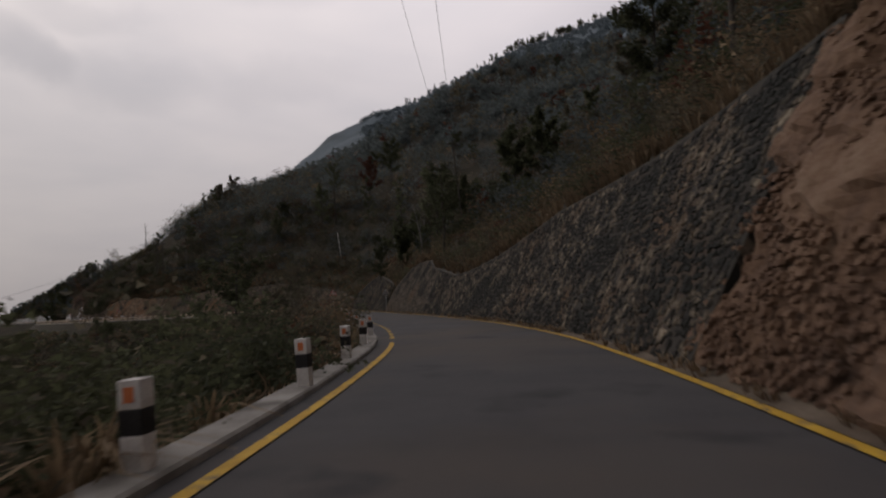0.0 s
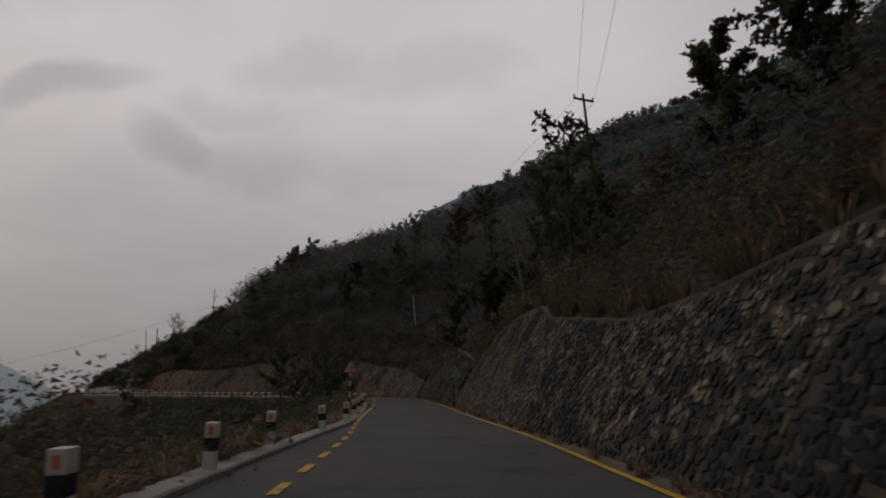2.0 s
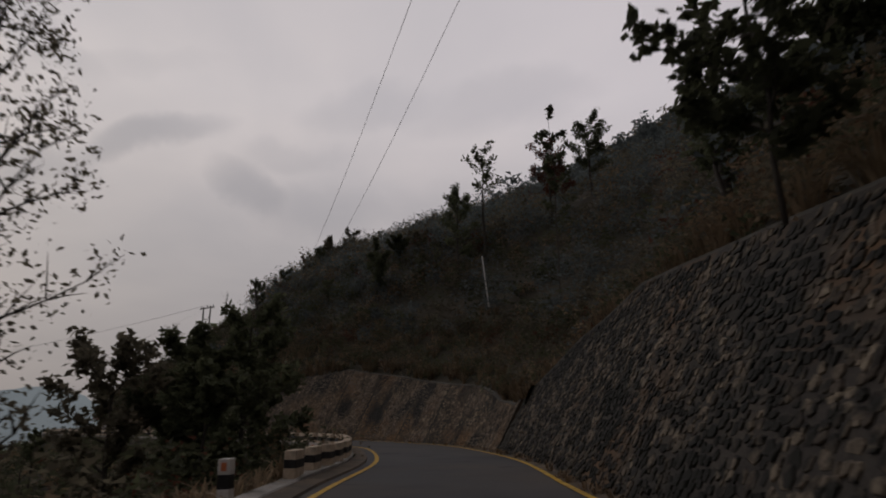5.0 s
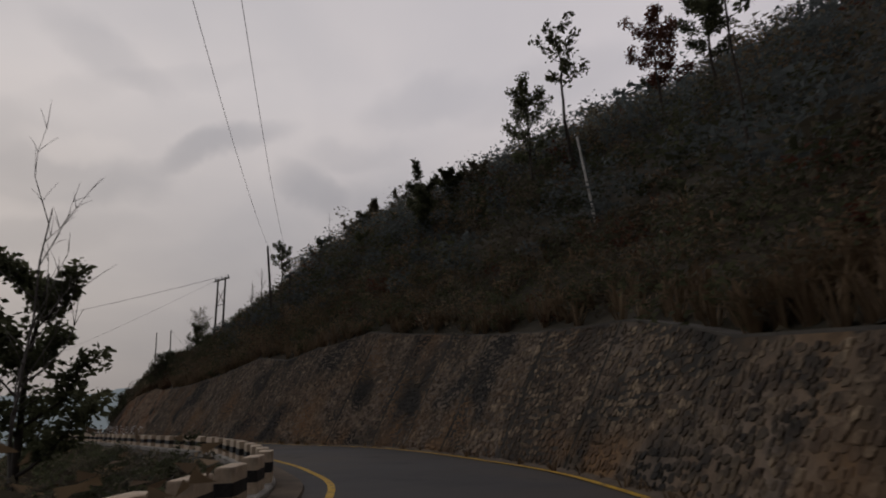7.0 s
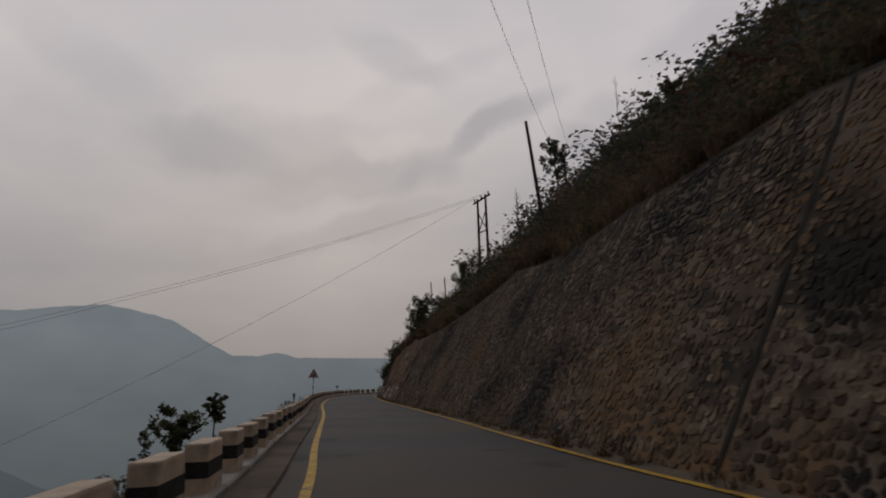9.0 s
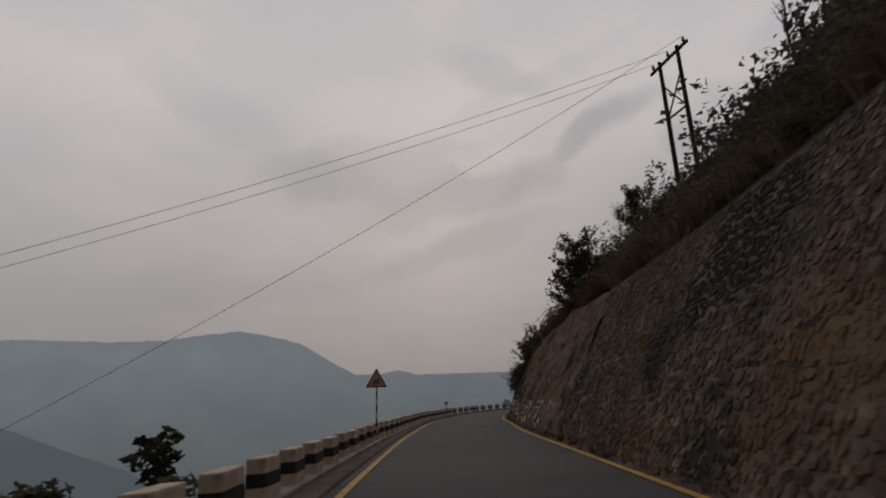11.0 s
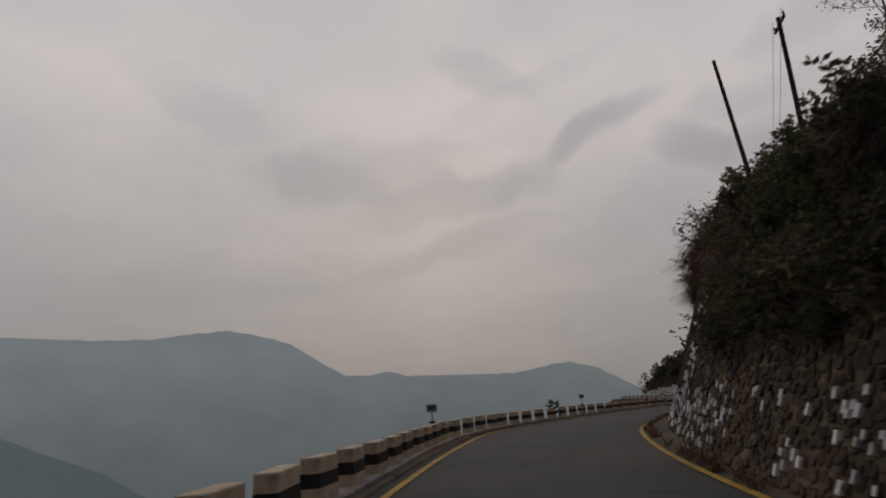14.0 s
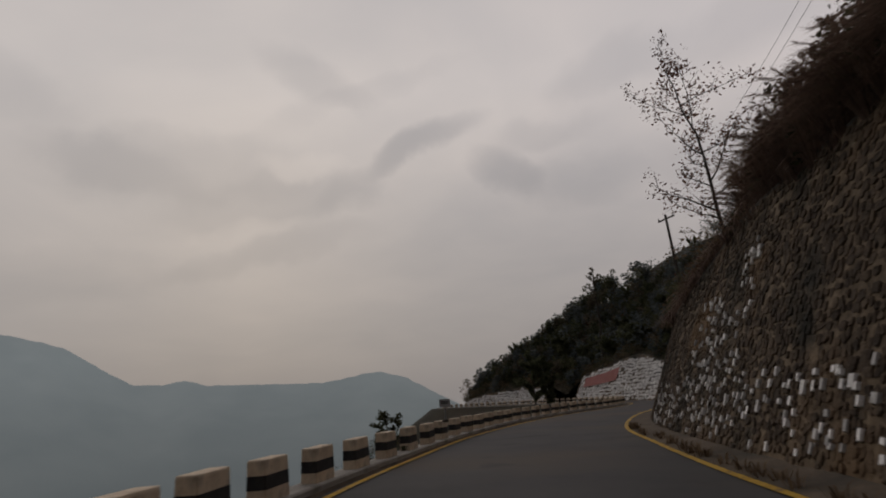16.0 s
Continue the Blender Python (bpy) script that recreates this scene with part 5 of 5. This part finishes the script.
grass_tufts("wall_foot_grass", "short dry weeds at the foot of the wall", foot(24, 30, 262, 420), 14, (0.08, 0.30), 34, [GRASS], 0.6, 0.8)
grass_tufts("verge_grass", "dry tan grass beside the kerb", spots_down(25, 30, 135, 0.05, 1.6, 420), 40, (0.35, 0.95), 35, [GRASS], 0.7, 0.7)


def tree(label, base, height, spread, seed, leaves=1400, leaf=0.10, mat=LEAF, bark=BARK, lean=(0, 0), first=0.3, trunks=1, limb_n=11, up=0.55, category="tree", r0=None):
    """A tree: tapered trunk with limbs and twigs in one mesh, and a crown of leaves round the twigs."""
    r = random.Random(seed)
    ob = thing("tree", label, category, at=Matrix.Translation(base))
    bm = bmesh.new()
    tips = []
    r0 = r0 or height * 0.017
    for t in range(trunks):
        a0 = r.uniform(0, 6.28)
        fork = Vector((math.cos(a0), math.sin(a0), 0)) * (0.0 if trunks == 1 else 0.05 * height)
        h = height * (1 if t == 0 else r.uniform(0.85, 0.95))
        pts = []
        for k in range(9):
            u = k / 8
            pts.append(Vector((lean[0] * h * u * u + r.uniform(-1, 1) * 0.012 * h, lean[1] * h * u * u + r.uniform(-1, 1) * 0.012 * h, h * u)) + fork * min(1, u * 1.6))
        pts[0] = Vector((0, 0, -0.3))
        tube(bm, pts, [r0 * (1 - 0.88 * k / 8) + 0.006 for k in range(9)], 7)
        for k in range(limb_n):
            u = first + (0.97 - first) * (k + r.random()) / limb_n
            i = min(7, int(u * 8))
            p = pts[i].lerp(pts[i + 1], u * 8 - i)
            az = k * 2.4 + r.uniform(-0.5, 0.5)
            ln = spread * (1.15 - 0.75 * abs(u - 0.5) * 1.3) * r.uniform(0.6, 1.1)
            d = Vector((math.cos(az), math.sin(az), up * r.uniform(0.6, 1.5)))
            q = [p]
            for m in range(4):
                d = (d + Vector((r.uniform(-0.3, 0.3), r.uniform(-0.3, 0.3), r.uniform(-0.05, 0.25)))).normalized()
                q.append(q[-1] + d * ln / 4)
            rb = r0 * (1 - 0.85 * u) * 0.5 + 0.008
            tube(bm, q, [rb, rb * 0.8, rb * 0.6, rb * 0.42, rb * 0.2 + 0.003], 4)
            for m in range(1, 5):
                for _ in range(2):
                    dd = (d + Vector((r.uniform(-1, 1), r.uniform(-1, 1), r.uniform(-0.3, 0.9)))).normalized()
                    e = q[m] + dd * ln * r.uniform(0.15, 0.34)
                    tube(bm, [q[m], (q[m] + e) / 2 + Vector((0, 0, 0.02)), e], [rb * 0.3 + 0.004, rb * 0.2 + 0.003, 0.003], 3)
                    tips += [e, (q[m] + e) / 2]
    part("trunk", bm, bark, ob, smooth=True)
    if leaves:
        rng = np.random.default_rng(seed)
        c = np.array([tuple(p) for p in tips])
        per = max(1, leaves // len(c))
        rad = np.full((len(c), 3), spread * 0.19)
        v, f, _ = leaf_quads(rng, c, rad, np.full(len(c), per), leaf, 0.6, 0.2)
        part("crown", mesh_from("crown", v, f, mat), None, ob)
    return ob


# trees on the hillside above the road
TREES = [
    # x, y, base z, height, spread, leaves, leaf, material, lean
    (118.5, 79.0, 9.0, 7.5, 2.6, 6500, 0.10, LEAF, (0, 0)),
    (101.0, 130.0, 10.5, 4.6, 2.2, 4500, 0.13, LEAF, (0, 0)),
    (97.0, 136.0, 10.0, 4.2, 2.0, 3400, 0.13, LEAF_B, (0, 0)),
    (103.5, 125.0, 11.5, 5.0, 2.4, 4500, 0.14, LEAF, (0, 0)),
    (91.0, 148.0, 12.0, 4.5, 1.0, 420, 0.15, LEAF, (0, 0)),
]


def on_slope(x, y):
    s, d = nearest(x, y)
    dr = d - width(s) - offset(s) - batter(s) * wall_h(s)
    return wall_h(s) + slope_up(max(dr, 0.3), x, y, s) - 0.3


for k, (x, y, z, h, sp, lv, lf, mt, ln) in enumerate(TREES):
    tree("leafy dark tree standing in hillside scrub" if lv > 1000 else "thin sparse-leaved sapling on the hillside", (x, y, on_slope(x, y)), h, sp, 200 + k, lv, lf, mt, lean=ln)
def tree_to(label, x, y, top, *rest, **more):
    """A tree whose crown ends at the height top."""
    z = on_slope(x, y)
    return tree(label, (x, y, z), max(2.0, top - z), *rest, **more)


tree_to("large-leaved dark tree with an open crown above the wall", 102.8, 111.8, 13.5, 2.1, 228, 950, 0.17, LEAF, first=0.12, limb_n=13, up=0.5)
tree_to("large-leaved tree reaching out over the wall", 100.5, 122.4, 14.8, 2.6, 215, 4200, 0.15, LEAF, first=0.12, limb_n=15)
tree_to("broad leafy tree crowding the slope above the wall", 109.6, 111.5, 15.3, 2.1, 229, 2600, 0.19, LEAF, first=0.2)
tree_to("broad leafy tree crowding the slope above the wall", 112.2, 109.2, 16.0, 2.2, 227, 2600, 0.19, LEAF, first=0.2)
tree_to("tall dense tree standing high over the wall", 118.2, 90.0, 18.4, 2.5, 219, 6500, 0.12, LEAF, first=0.15)
tree_to("big-leaved tree leaning out over the wall", 90.9, 133.5, 9.3, 1.5, 218, 2600, 0.12, LEAF, first=0.06, limb_n=16, r0=0.035)
tree_to("tall leafy tree high on the bank above the wall", 94.2, 132.3, 10.0, 1.9, 217, 4200, 0.16, LEAF, first=0.2)
tree_to("tall leafy tree high on the bank above the wall", 97.0, 130.8, 10.0, 2.0, 216, 4200, 0.16, LEAF, first=0.2)
tree_to("slender tree with a small leafy head", 90.8, 147.8, 20.0, 1.3, 226, 420, 0.22, LEAF, first=0.55, up=0.8)
tree_to("bare grey forked snag in the scrub", 97.1, 133.7, 14.6, 2.2, 225, 0, bark=PALE_BARK, first=0.4, up=1.3, limb_n=8)
tree_to("bare crooked dead tree above the wall", 98.6, 123.4, 12.0, 2.2, 224, 0, bark=PALE_BARK, first=0.3, up=0.4, limb_n=8, lean=(-0.15, 0.1))
tree_to("leafy sapling on the skyline", 79.8, 168.2, 24.7, 1.6, 223, 700, 0.22, LEAF, first=0.4, r0=0.06)
tree_to("slender leafy tree on the skyline", 63.4, 187.9, 27.6, 2.9, 230, 4200, 0.14, LEAF, first=0.2)
tree_to("tall sparse-leaved tree with a bare forked trunk", 66.2, 189.3, 33.0, 3.0, 231, 620, 0.24, LEAF, first=0.55, up=0.7, limb_n=9, r0=0.2)
tree_to("leafy dark tree standing in hillside scrub", 53.2, 187.4, 21.5, 2.2, 234, 3200, 0.16, LEAF, first=0.2)
tree_to("leafy dark tree standing in hillside scrub", 50.3, 197.4, 25.8, 1.9, 235, 3600, 0.17, LEAF, first=0.2)
tree_to("round-crowned small tree on the skyline", 24.6, 198.6, 22.8, 1.7, 236, 1300, 0.16, LEAF, first=0.5)
tree_to("dead grey snag on the skyline", 34.9, 195.8, 24.3, 0.8, 239, 0, bark=PALE_BARK, first=0.6, up=1.8, limb_n=5, r0=0.05)
tree_to("feathery pale-leaved tree behind the poles", -5.6, 209.6, 19.0, 2.2, 222, 1500, 0.07, LEAF_B, first=0.35, limb_n=15, up=0.9, r0=0.06)
tree_to("feathery pale-leaved tree behind the poles", -3.0, 208.4, 17.2, 2.0, 221, 1300, 0.07, LEAF_B, first=0.35, limb_n=14, up=0.9, r0=0.06)
for k, (sd, dr, top) in enumerate(((217.4, 1.3, 4.3), (219.0, 1.0, 4.0), (220.6, 1.0, 4.2), (222.2, 1.0, 4.1), (223.8, 1.0, 4.3), (225.4, 1.1, 4.6), (227.0, 1.1, 4.9), (228.8, 1.5, 5.2), (223.0, 3.0, 5.4), (226.2, 3.0, 5.9), (219.8, 3.0, 5.3), (229.4, 2.8, 6.3))):
    q = bank_z(sd, dr)
    tree_to("dense dark shrub hanging over the low wall", q.x, q.y, top, 1.15, 640 + k, 1900, 0.075, LEAF if k % 3 else LEAF_B, first=0.1, limb_n=14, up=0.5, category="shrub")
tree_to("spiky shrub at the foot of a leaning pole", -8.6, 203.4, 9.0, 1.0, 220, 500, 0.08, LEAF_B, first=0.1, limb_n=14, up=1.6, r0=0.03, category="shrub")
tree("rust-leaved young tree on the hillside", (73.0, 195.0, on_slope(73, 195)), 9.5, 3.2, 232, 4000, 0.15, LEAF_R)
tree("leafy dark tree standing in hillside scrub", (77.0, 201.0, on_slope(77, 201)), 10.5, 3.4, 233, 5000, 0.16, LEAF)
tree("dead grey snag on the skyline", (-3.5, 220.9, on_slope(-3.5, 220.9)), 8.5, 1.8, 237, 0, bark=PALE_BARK, first=0.55, up=1.4)
tree("dead grey snag in the scrub", (28.0, 191.0, on_slope(28, 191)), 5.5, 0.9, 238, 0, bark=PALE_BARK, first=0.5, up=1.6)
tree("leafy shrub tree above the cut face", (12.0, 196.5, on_slope(12.0, 196.5)), 3.4, 1.7, 241, 4200, 0.085, LEAF)
tree("leafy shrub tree above the cut face", (6.5, 197.0, on_slope(6.5, 197.0)), 3.2, 1.6, 242, 3600, 0.085, LEAF)
for k, (s, dr, tall) in enumerate(((206.4, 0.7, 3.0), (207.8, 0.5, 3.1), (209.4, 0.6, 2.1))):
    tree("feathery dark shrub leaning out over the cut face", bank_z(s, dr), tall, 1.25, 630 + k, 2600, 0.075, LEAF_B if k == 1 else LEAF, first=0.1, limb_n=14, up=0.6, category="shrub")
tree("tall sparse autumn tree standing above the wall", (-20.7, 214.6, on_slope(-20.7, 214.6)), 7.3, 2.2, 243, 2700, 0.06, LEAF_R, lean=(-0.12, -0.07), first=0.12, up=0.4, limb_n=17, r0=0.07)
tree("sparse tree on the wooded skyline", (-70.0, 274.2, on_slope(-70.0, 274.2)), max(4.0, 20.2 - on_slope(-70.0, 274.2)), 1.7, 244, 900, 0.13, LEAF_B, first=0.6)
for k, (x, y, h) in enumerate(((-52, 263, 3.2), (-60, 268, 3.2), (-67, 272, 3.0), (-76, 277, 3.4), (-84, 281, 4.5), (-92, 285, 4), (-46, 258, 3.6), (-101, 287, 4), (-72, 284, 3.6), (-62, 280, 3.6), (-55, 274, 3.6))):
    tree("dark wooded-slope tree above the far road", (x, y, on_slope(x, y)), h, 1.9, 250 + k, 2200, 0.2, LEAF)
for k, (sd, dr, h, sp) in enumerate(((237.6, 1.4, 1.3, 1.0), (240.0, 1.2, 1.2, 1.0), (242.4, 1.2, 1.2, 1.0), (244.6, 1.1, 1.2, 1.0), (246.6, 1.0, 1.3, 1.0), (248.6, 0.9, 1.4, 1.0), (250.6, 0.8, 1.4, 1.0), (252.6, 0.8, 1.4, 1.0), (254.6, 0.8, 1.3, 0.9))):
    tree("withered red-brown shrub on the rim of the wall", bank_z(sd, dr), h, sp, 610 + k, 2600, 0.065, PLUME, first=0.08, limb_n=14, up=0.8, category="shrub")
# smaller trees scattered over the hillside, each a copy of one of four
def crest_spots(seed, n):
    """Places along the top of the far ridge."""
    q = random.Random(seed)
    return [ridge_point(a, q.uniform(-0.02, 0.03)) for a in (q.choice((q.uniform(-16, 12), q.uniform(-6, 1))) for _ in range(n))]


def scattered_trees():
    r = random.Random(404)
    first = []
    for k in range(4):
        first.append(tree(("dark leafy hillside tree", "slim dark hillside tree", "bushy brown-green hillside tree", "thin sparse hillside tree")[k], (0, 0, 0), (5.0, 6.5, 4.4, 6.0)[k], (1.7, 1.3, 1.9, 1.2)[k], 300 + k, (2600, 2300, 2600, 1000)[k], (0.15, 0.15, 0.15, 0.13)[k], (LEAF, LEAF, LEAF_B, LEAF)[k], first=0.25, limb_n=7))
        first[-1].name = "hillside_tree"
    spots = [bank_z(s, r.uniform(26 if 195 < s < 262 else 14, 50)) for s in (r.uniform(50, 345) for _ in range(90))]
    spots += crest_spots(57, 110)
    spots += [p for p in far_spots(55, 330) if nearest(p.x, p.y)[1] > 190 or r.random() < 0.12][:60]
    for i, p in enumerate(spots):
        m = Matrix.Translation(p - Vector((0, 0, 0.3))) @ Matrix.Rotation(r.uniform(0, 6.28), 4, "Z") @ Matrix.Scale(r.uniform(0.7, 1.25) * (0.62 if i < 90 and 22 < p.x < 66 else 1.0 if i < 90 else 1.15), 4)
        if i < 4:
            first[i].matrix_basis = m
        else:
            copy_thing(first[r.choice((0, 0, 1, 1, 2, 3))], m)


scattered_trees()
for k, (x, y, h, sp) in enumerate(((94.4, 144.3, 4.4, 2.2), (97.5, 140.5, 3.6, 2.0), (90.6, 146.5, 6.5, 1.7), (100.0, 137.0, 3.0, 1.8), (93.5, 149.0, 4.6, 2.0))):
    tree("broad-leaved dark tree crowding the slope", (x, y, on_slope(x, y)), h, sp, 280 + k, 5000 if k != 2 else 1600, 0.15, (LEAF, LEAF_B, LEAF, LEAF, LEAF)[k], first=0.25)
# trees below the road
for k, (x, y, z, h, sp) in enumerate(((76.6, 140.2, -1.6, 6.0, 1.7), (76.0, 138.4, -1.8, 5.4, 1.6), (74.6, 137.2, -2.2, 5.4, 1.7), (73.9, 144.0, -1.6, 5.6, 1.4), (77.6, 137.6, -1.6, 4.2, 1.2))):
    tree("dense dark bush on the bank beside the posts", (x, y, z), h, sp, 620 + k, 3600, 0.12, (LEAF, LEAF, LEAF_B, LEAF, LEAF)[k], first=0.12, limb_n=14, up=0.6, category="shrub")
tree("bare twin-trunked tree with a few dry leaves below the road", (81.1, 128.97, -3.2), 10.3, 2.2, 260, 7000, 0.055, LEAF_B, first=0.28, trunks=2, limb_n=20, up=0.7, r0=0.12)
tree("dark broad-leaved tree below the parapet bend", (61.9, 153.3, -4.6), 10.2, 2.3, 261, 5200, 0.13, LEAF, first=0.42)
tree("bare wintry tree below the parapet", (67.5, 150.5, -3.5), 9.2, 2.8, 262, 0, bark=PALE_BARK, first=0.45, up=0.9, r0=0.05)
tree("small leafy tree just outside the parapet", (20.6, 170.0, -5.5), 6.2, 1.1, 263, 520, 0.17, LEAF, first=0.72, up=0.5)
tree("leafy bush outside the parapet", (25.3, 167.0, -5.0), 5.0, 1.7, 264, 1700, 0.15, LEAF, first=0.5, up=0.3)
tree("spindly leafy sapling outside the parapet", (26.6, 165.2, -5.5), 4.7, 0.8, 265, 240, 0.13, LEAF, first=0.5)
tree("leafy bush growing against the parapet", (-25.6, 204.6, -1.4), 2.5, 0.55, 266, 700, 0.06, LEAF, first=0.55, up=0.3, category="shrub")
tree("leafy tree on the bank below the road bend", (101.6, 75.0, -3.5), 6.3, 1.5, 267, 1300, 0.10, LEAF, first=0.4)
tree("dark tree on the bank below the posts", (73.6, 141.6, -6.0), 8.0, 1.9, 269, 2600, 0.13, LEAF)


for k, (sd, d, h, sp) in enumerate(((324.0, -2.8, 7.4, 2.0), (327.5, -3.2, 8.2, 2.0))):
    p = road(sd, d)
    tree("dark leafy tree in front of the whitewashed wall", (p.x, p.y, -1.6), h, sp, 290 + k, 3600, 0.2, LEAF, first=0.2)


# ---- white-washed walls on the far side of the valley head ----
def white_walls():
    ob = wall_body("white_wall_1", 305.5, 333.0, "white-washed rubble retaining wall with a dull red painted panel", POINTING)
    cells = cells_for(305.6, 332.8, 0.45, 71)
    tagged(part("stones", stone_mesh(cells, 72, RUBBLEWHITE, proud=(0.03, 0.07)), None, ob), kind="stuff")

    def p(s):
        H = wall_h(s)
        w = width(s) + offset(s)
        return [(w + batter(s) * z - 0.12, z) for z in (H * 0.5, H * 0.82)]
    part("painted_panel", sweep("painted_panel", 323.0, 331.5, 0.5, p, SALMON, smooth=False), None, ob, "dull red painted panel")

    low = wall_body("white_wall_2", 341, 374, "low white-washed rubble wall at the far bend", POINTING)
    tagged(part("stones", stone_mesh(cells_for(341.1, 373.8, 0.45, 73), 74, RUBBLEWHITE, proud=(0.03, 0.08)), None, low), kind="stuff")


white_walls()


# ---- single stones close to the road ----
def stone_variants(n, seed, name="stone", sides=7):
    """Stone meshes in local axes: x along the wall, y up its face, z proud; one metre across."""
    r = random.Random(seed)
    out = []
    for _ in range(n):
        v, f = [], []
        ph = r.uniform(0, 6.28)
        ring = []
        for k in range(sides):
            t = ph + 2 * math.pi * (k + r.uniform(-0.25, 0.25)) / sides
            c, d = math.cos(t), math.sin(t)
            q = 1 / max(abs(c), abs(d)) ** 0.6
            ring.append((c * q * r.uniform(0.76, 1.04), d * q * r.uniform(0.76, 1.04)))
        for lev, sc in ((-0.5, 1.0), (0.8, 0.9), (1.0, 0.66)):
            v += [(c * sc, d * sc, lev + r.uniform(-0.1, 0.1)) for c, d in ring]
        for lv in range(2):
            f += [(lv * sides + k, lv * sides + (k + 1) % sides, (lv + 1) * sides + (k + 1) % sides, (lv + 1) * sides + k) for k in range(sides)]
        f.append(tuple(2 * sides + k for k in range(sides)))
        out.append((v, f))
    return out


def face_frame(s, h):
    """Axes on the wall face: along, up the face, outwards."""
    t = Vector((math.cos(heading(s)), math.sin(heading(s)), 0))
    u = (face(s, h + 0.2) - face(s, h)).normalized()
    n = u.cross(t).normalized()
    m = Matrix((t, u, n)).transposed().to_4x4()
    m.translation = face(s, h)
    return m


STONE_SHAPES = {m: [mesh_from("stone", v, f, m) for v, f in stone_variants(12, 5, sides=6)] for m in (STONE, STONE_BROWN, STONE_PALE, BROWN_RENDER)}


def white_variants(n, seed):
    """Squared stone fronts, one metre across."""
    r = random.Random(seed)
    out = []
    for _ in range(n):
        j = lambda a: a * r.uniform(0.86, 1.0)
        ring = [(j(-1), j(-1)), (j(1), j(-1)), (j(1), j(1)), (j(-1), j(1))]
        v = [(x, y, -0.5) for x, y in ring] + [(x * 0.97, y * 0.98, 0.85 + r.uniform(-0.08, 0.08)) for x, y in ring] + [(x * 0.92, y * 0.95, 1.0 + r.uniform(-0.05, 0.05)) for x, y in ring]
        f = [(4 * l + k, 4 * l + (k + 1) % 4, 4 * l + 4 + (k + 1) % 4, 4 * l + 4 + k) for l in range(2) for k in range(4)] + [(8, 9, 10, 11)]
        out.append((v, f))
    return out


WHITE_SHAPES = [mesh_from("white_stone", v, f, WHITEWASH) for v, f in white_variants(8, 9)]


def place_stones(parent, cells, shapes, name, seed, depth=(0.03, 0.075), rough=0.0, small=1.0):
    r = random.Random(seed)
    for s, h, a, b in cells:
        ob = new(name, r.choice(shapes))
        ob.parent = parent
        m = face_frame(s, h)
        if rough:
            p = face(s, h)
            m.translation = road(s, width(s) + offset(s) + batter(s) * h + dug(p, rough) - 0.02, h)
        ob.matrix_basis = m @ Matrix.Rotation(r.uniform(-0.12, 0.12), 4, "Z") @ Matrix.Diagonal((a * small, b * small, r.uniform(*depth), 1))


for nm, cells in NEAR_CELLS.items():
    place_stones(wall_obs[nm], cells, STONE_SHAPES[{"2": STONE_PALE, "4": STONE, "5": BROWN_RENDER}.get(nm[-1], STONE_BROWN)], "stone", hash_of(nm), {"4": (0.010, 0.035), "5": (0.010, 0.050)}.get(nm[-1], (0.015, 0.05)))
r = random.Random(77)
white = []
taken = set()
for _ in range(9000):
    s = r.uniform(199, 262)
    h = r.uniform(0.2, 4.6)
    top = np.interp(s, [199, 206, 213, 223, 226, 238, 250, 256, 262], [1.0, 1.15, 1.2, 1.2, 1.35, 1.4, 1.45, 1.5, 1.3]) + 0.12 * hills(s * 1.7, 3.0, 6)
    lean = 232.1 + 0.25 * (h - 2.5)
    column = (abs(s - lean) < 1.9 - 0.25 * max(0, h - 2.4) and h < 3.8) or (250.6 < s < 255.4 and h < 4.5 - 0.25 * (s - 251))
    cell = (int(s / 0.21), int(h / 0.25))
    thin = 0.72 if 213 < s < 228 and h < 0.6 or s > 254 or 237 < s < 250 else 0.52
    if (h > top and not column) or cell in taken or r.random() < thin or (h > top and r.random() < 0.25):
        continue
    if hills(s * 0.35, h * 0.9, 4) > -0.28:
        taken.add(cell)
        big = 1.45 if r.random() < 0.06 else 1.0
        white.append((s, h, big * r.uniform(0.030, 0.060), big * r.uniform(0.045, 0.090)))
r.shuffle(white)
place_stones(wall_obs["retaining_wall_5"], [c for c in white if c[0] >= 215][:300], WHITE_SHAPES, "white_stone", 78, (0.05, 0.07))
place_stones(cut_obs, [c for c in white if c[0] < 215 and c[1] < 1.5][:95], WHITE_SHAPES, "white_stone", 79, (0.02, 0.03), 0.20, 0.9)
rest = [c for c in white if c[0] >= 215][300:]
if rest:
    pick = random.Random(80)
    verts, faces = [], []
    shapes = white_variants(8, 9)
    for s, h, a, b in rest:
        v, f = pick.choice(shapes)
        m = face_frame(s, h) @ Matrix.Rotation(pick.uniform(-0.12, 0.12), 4, "Z") @ Matrix.Diagonal((a, b, pick.uniform(0.05, 0.07), 1))
        faces += [tuple(k + len(verts) for k in q) for q in f]
        verts += [tuple(m @ Vector(p)) for p in v]
    tagged(part("white_stones", mesh_from("white_stones", verts, faces, WHITEWASH), None, wall_obs["retaining_wall_5"]), kind="stuff")
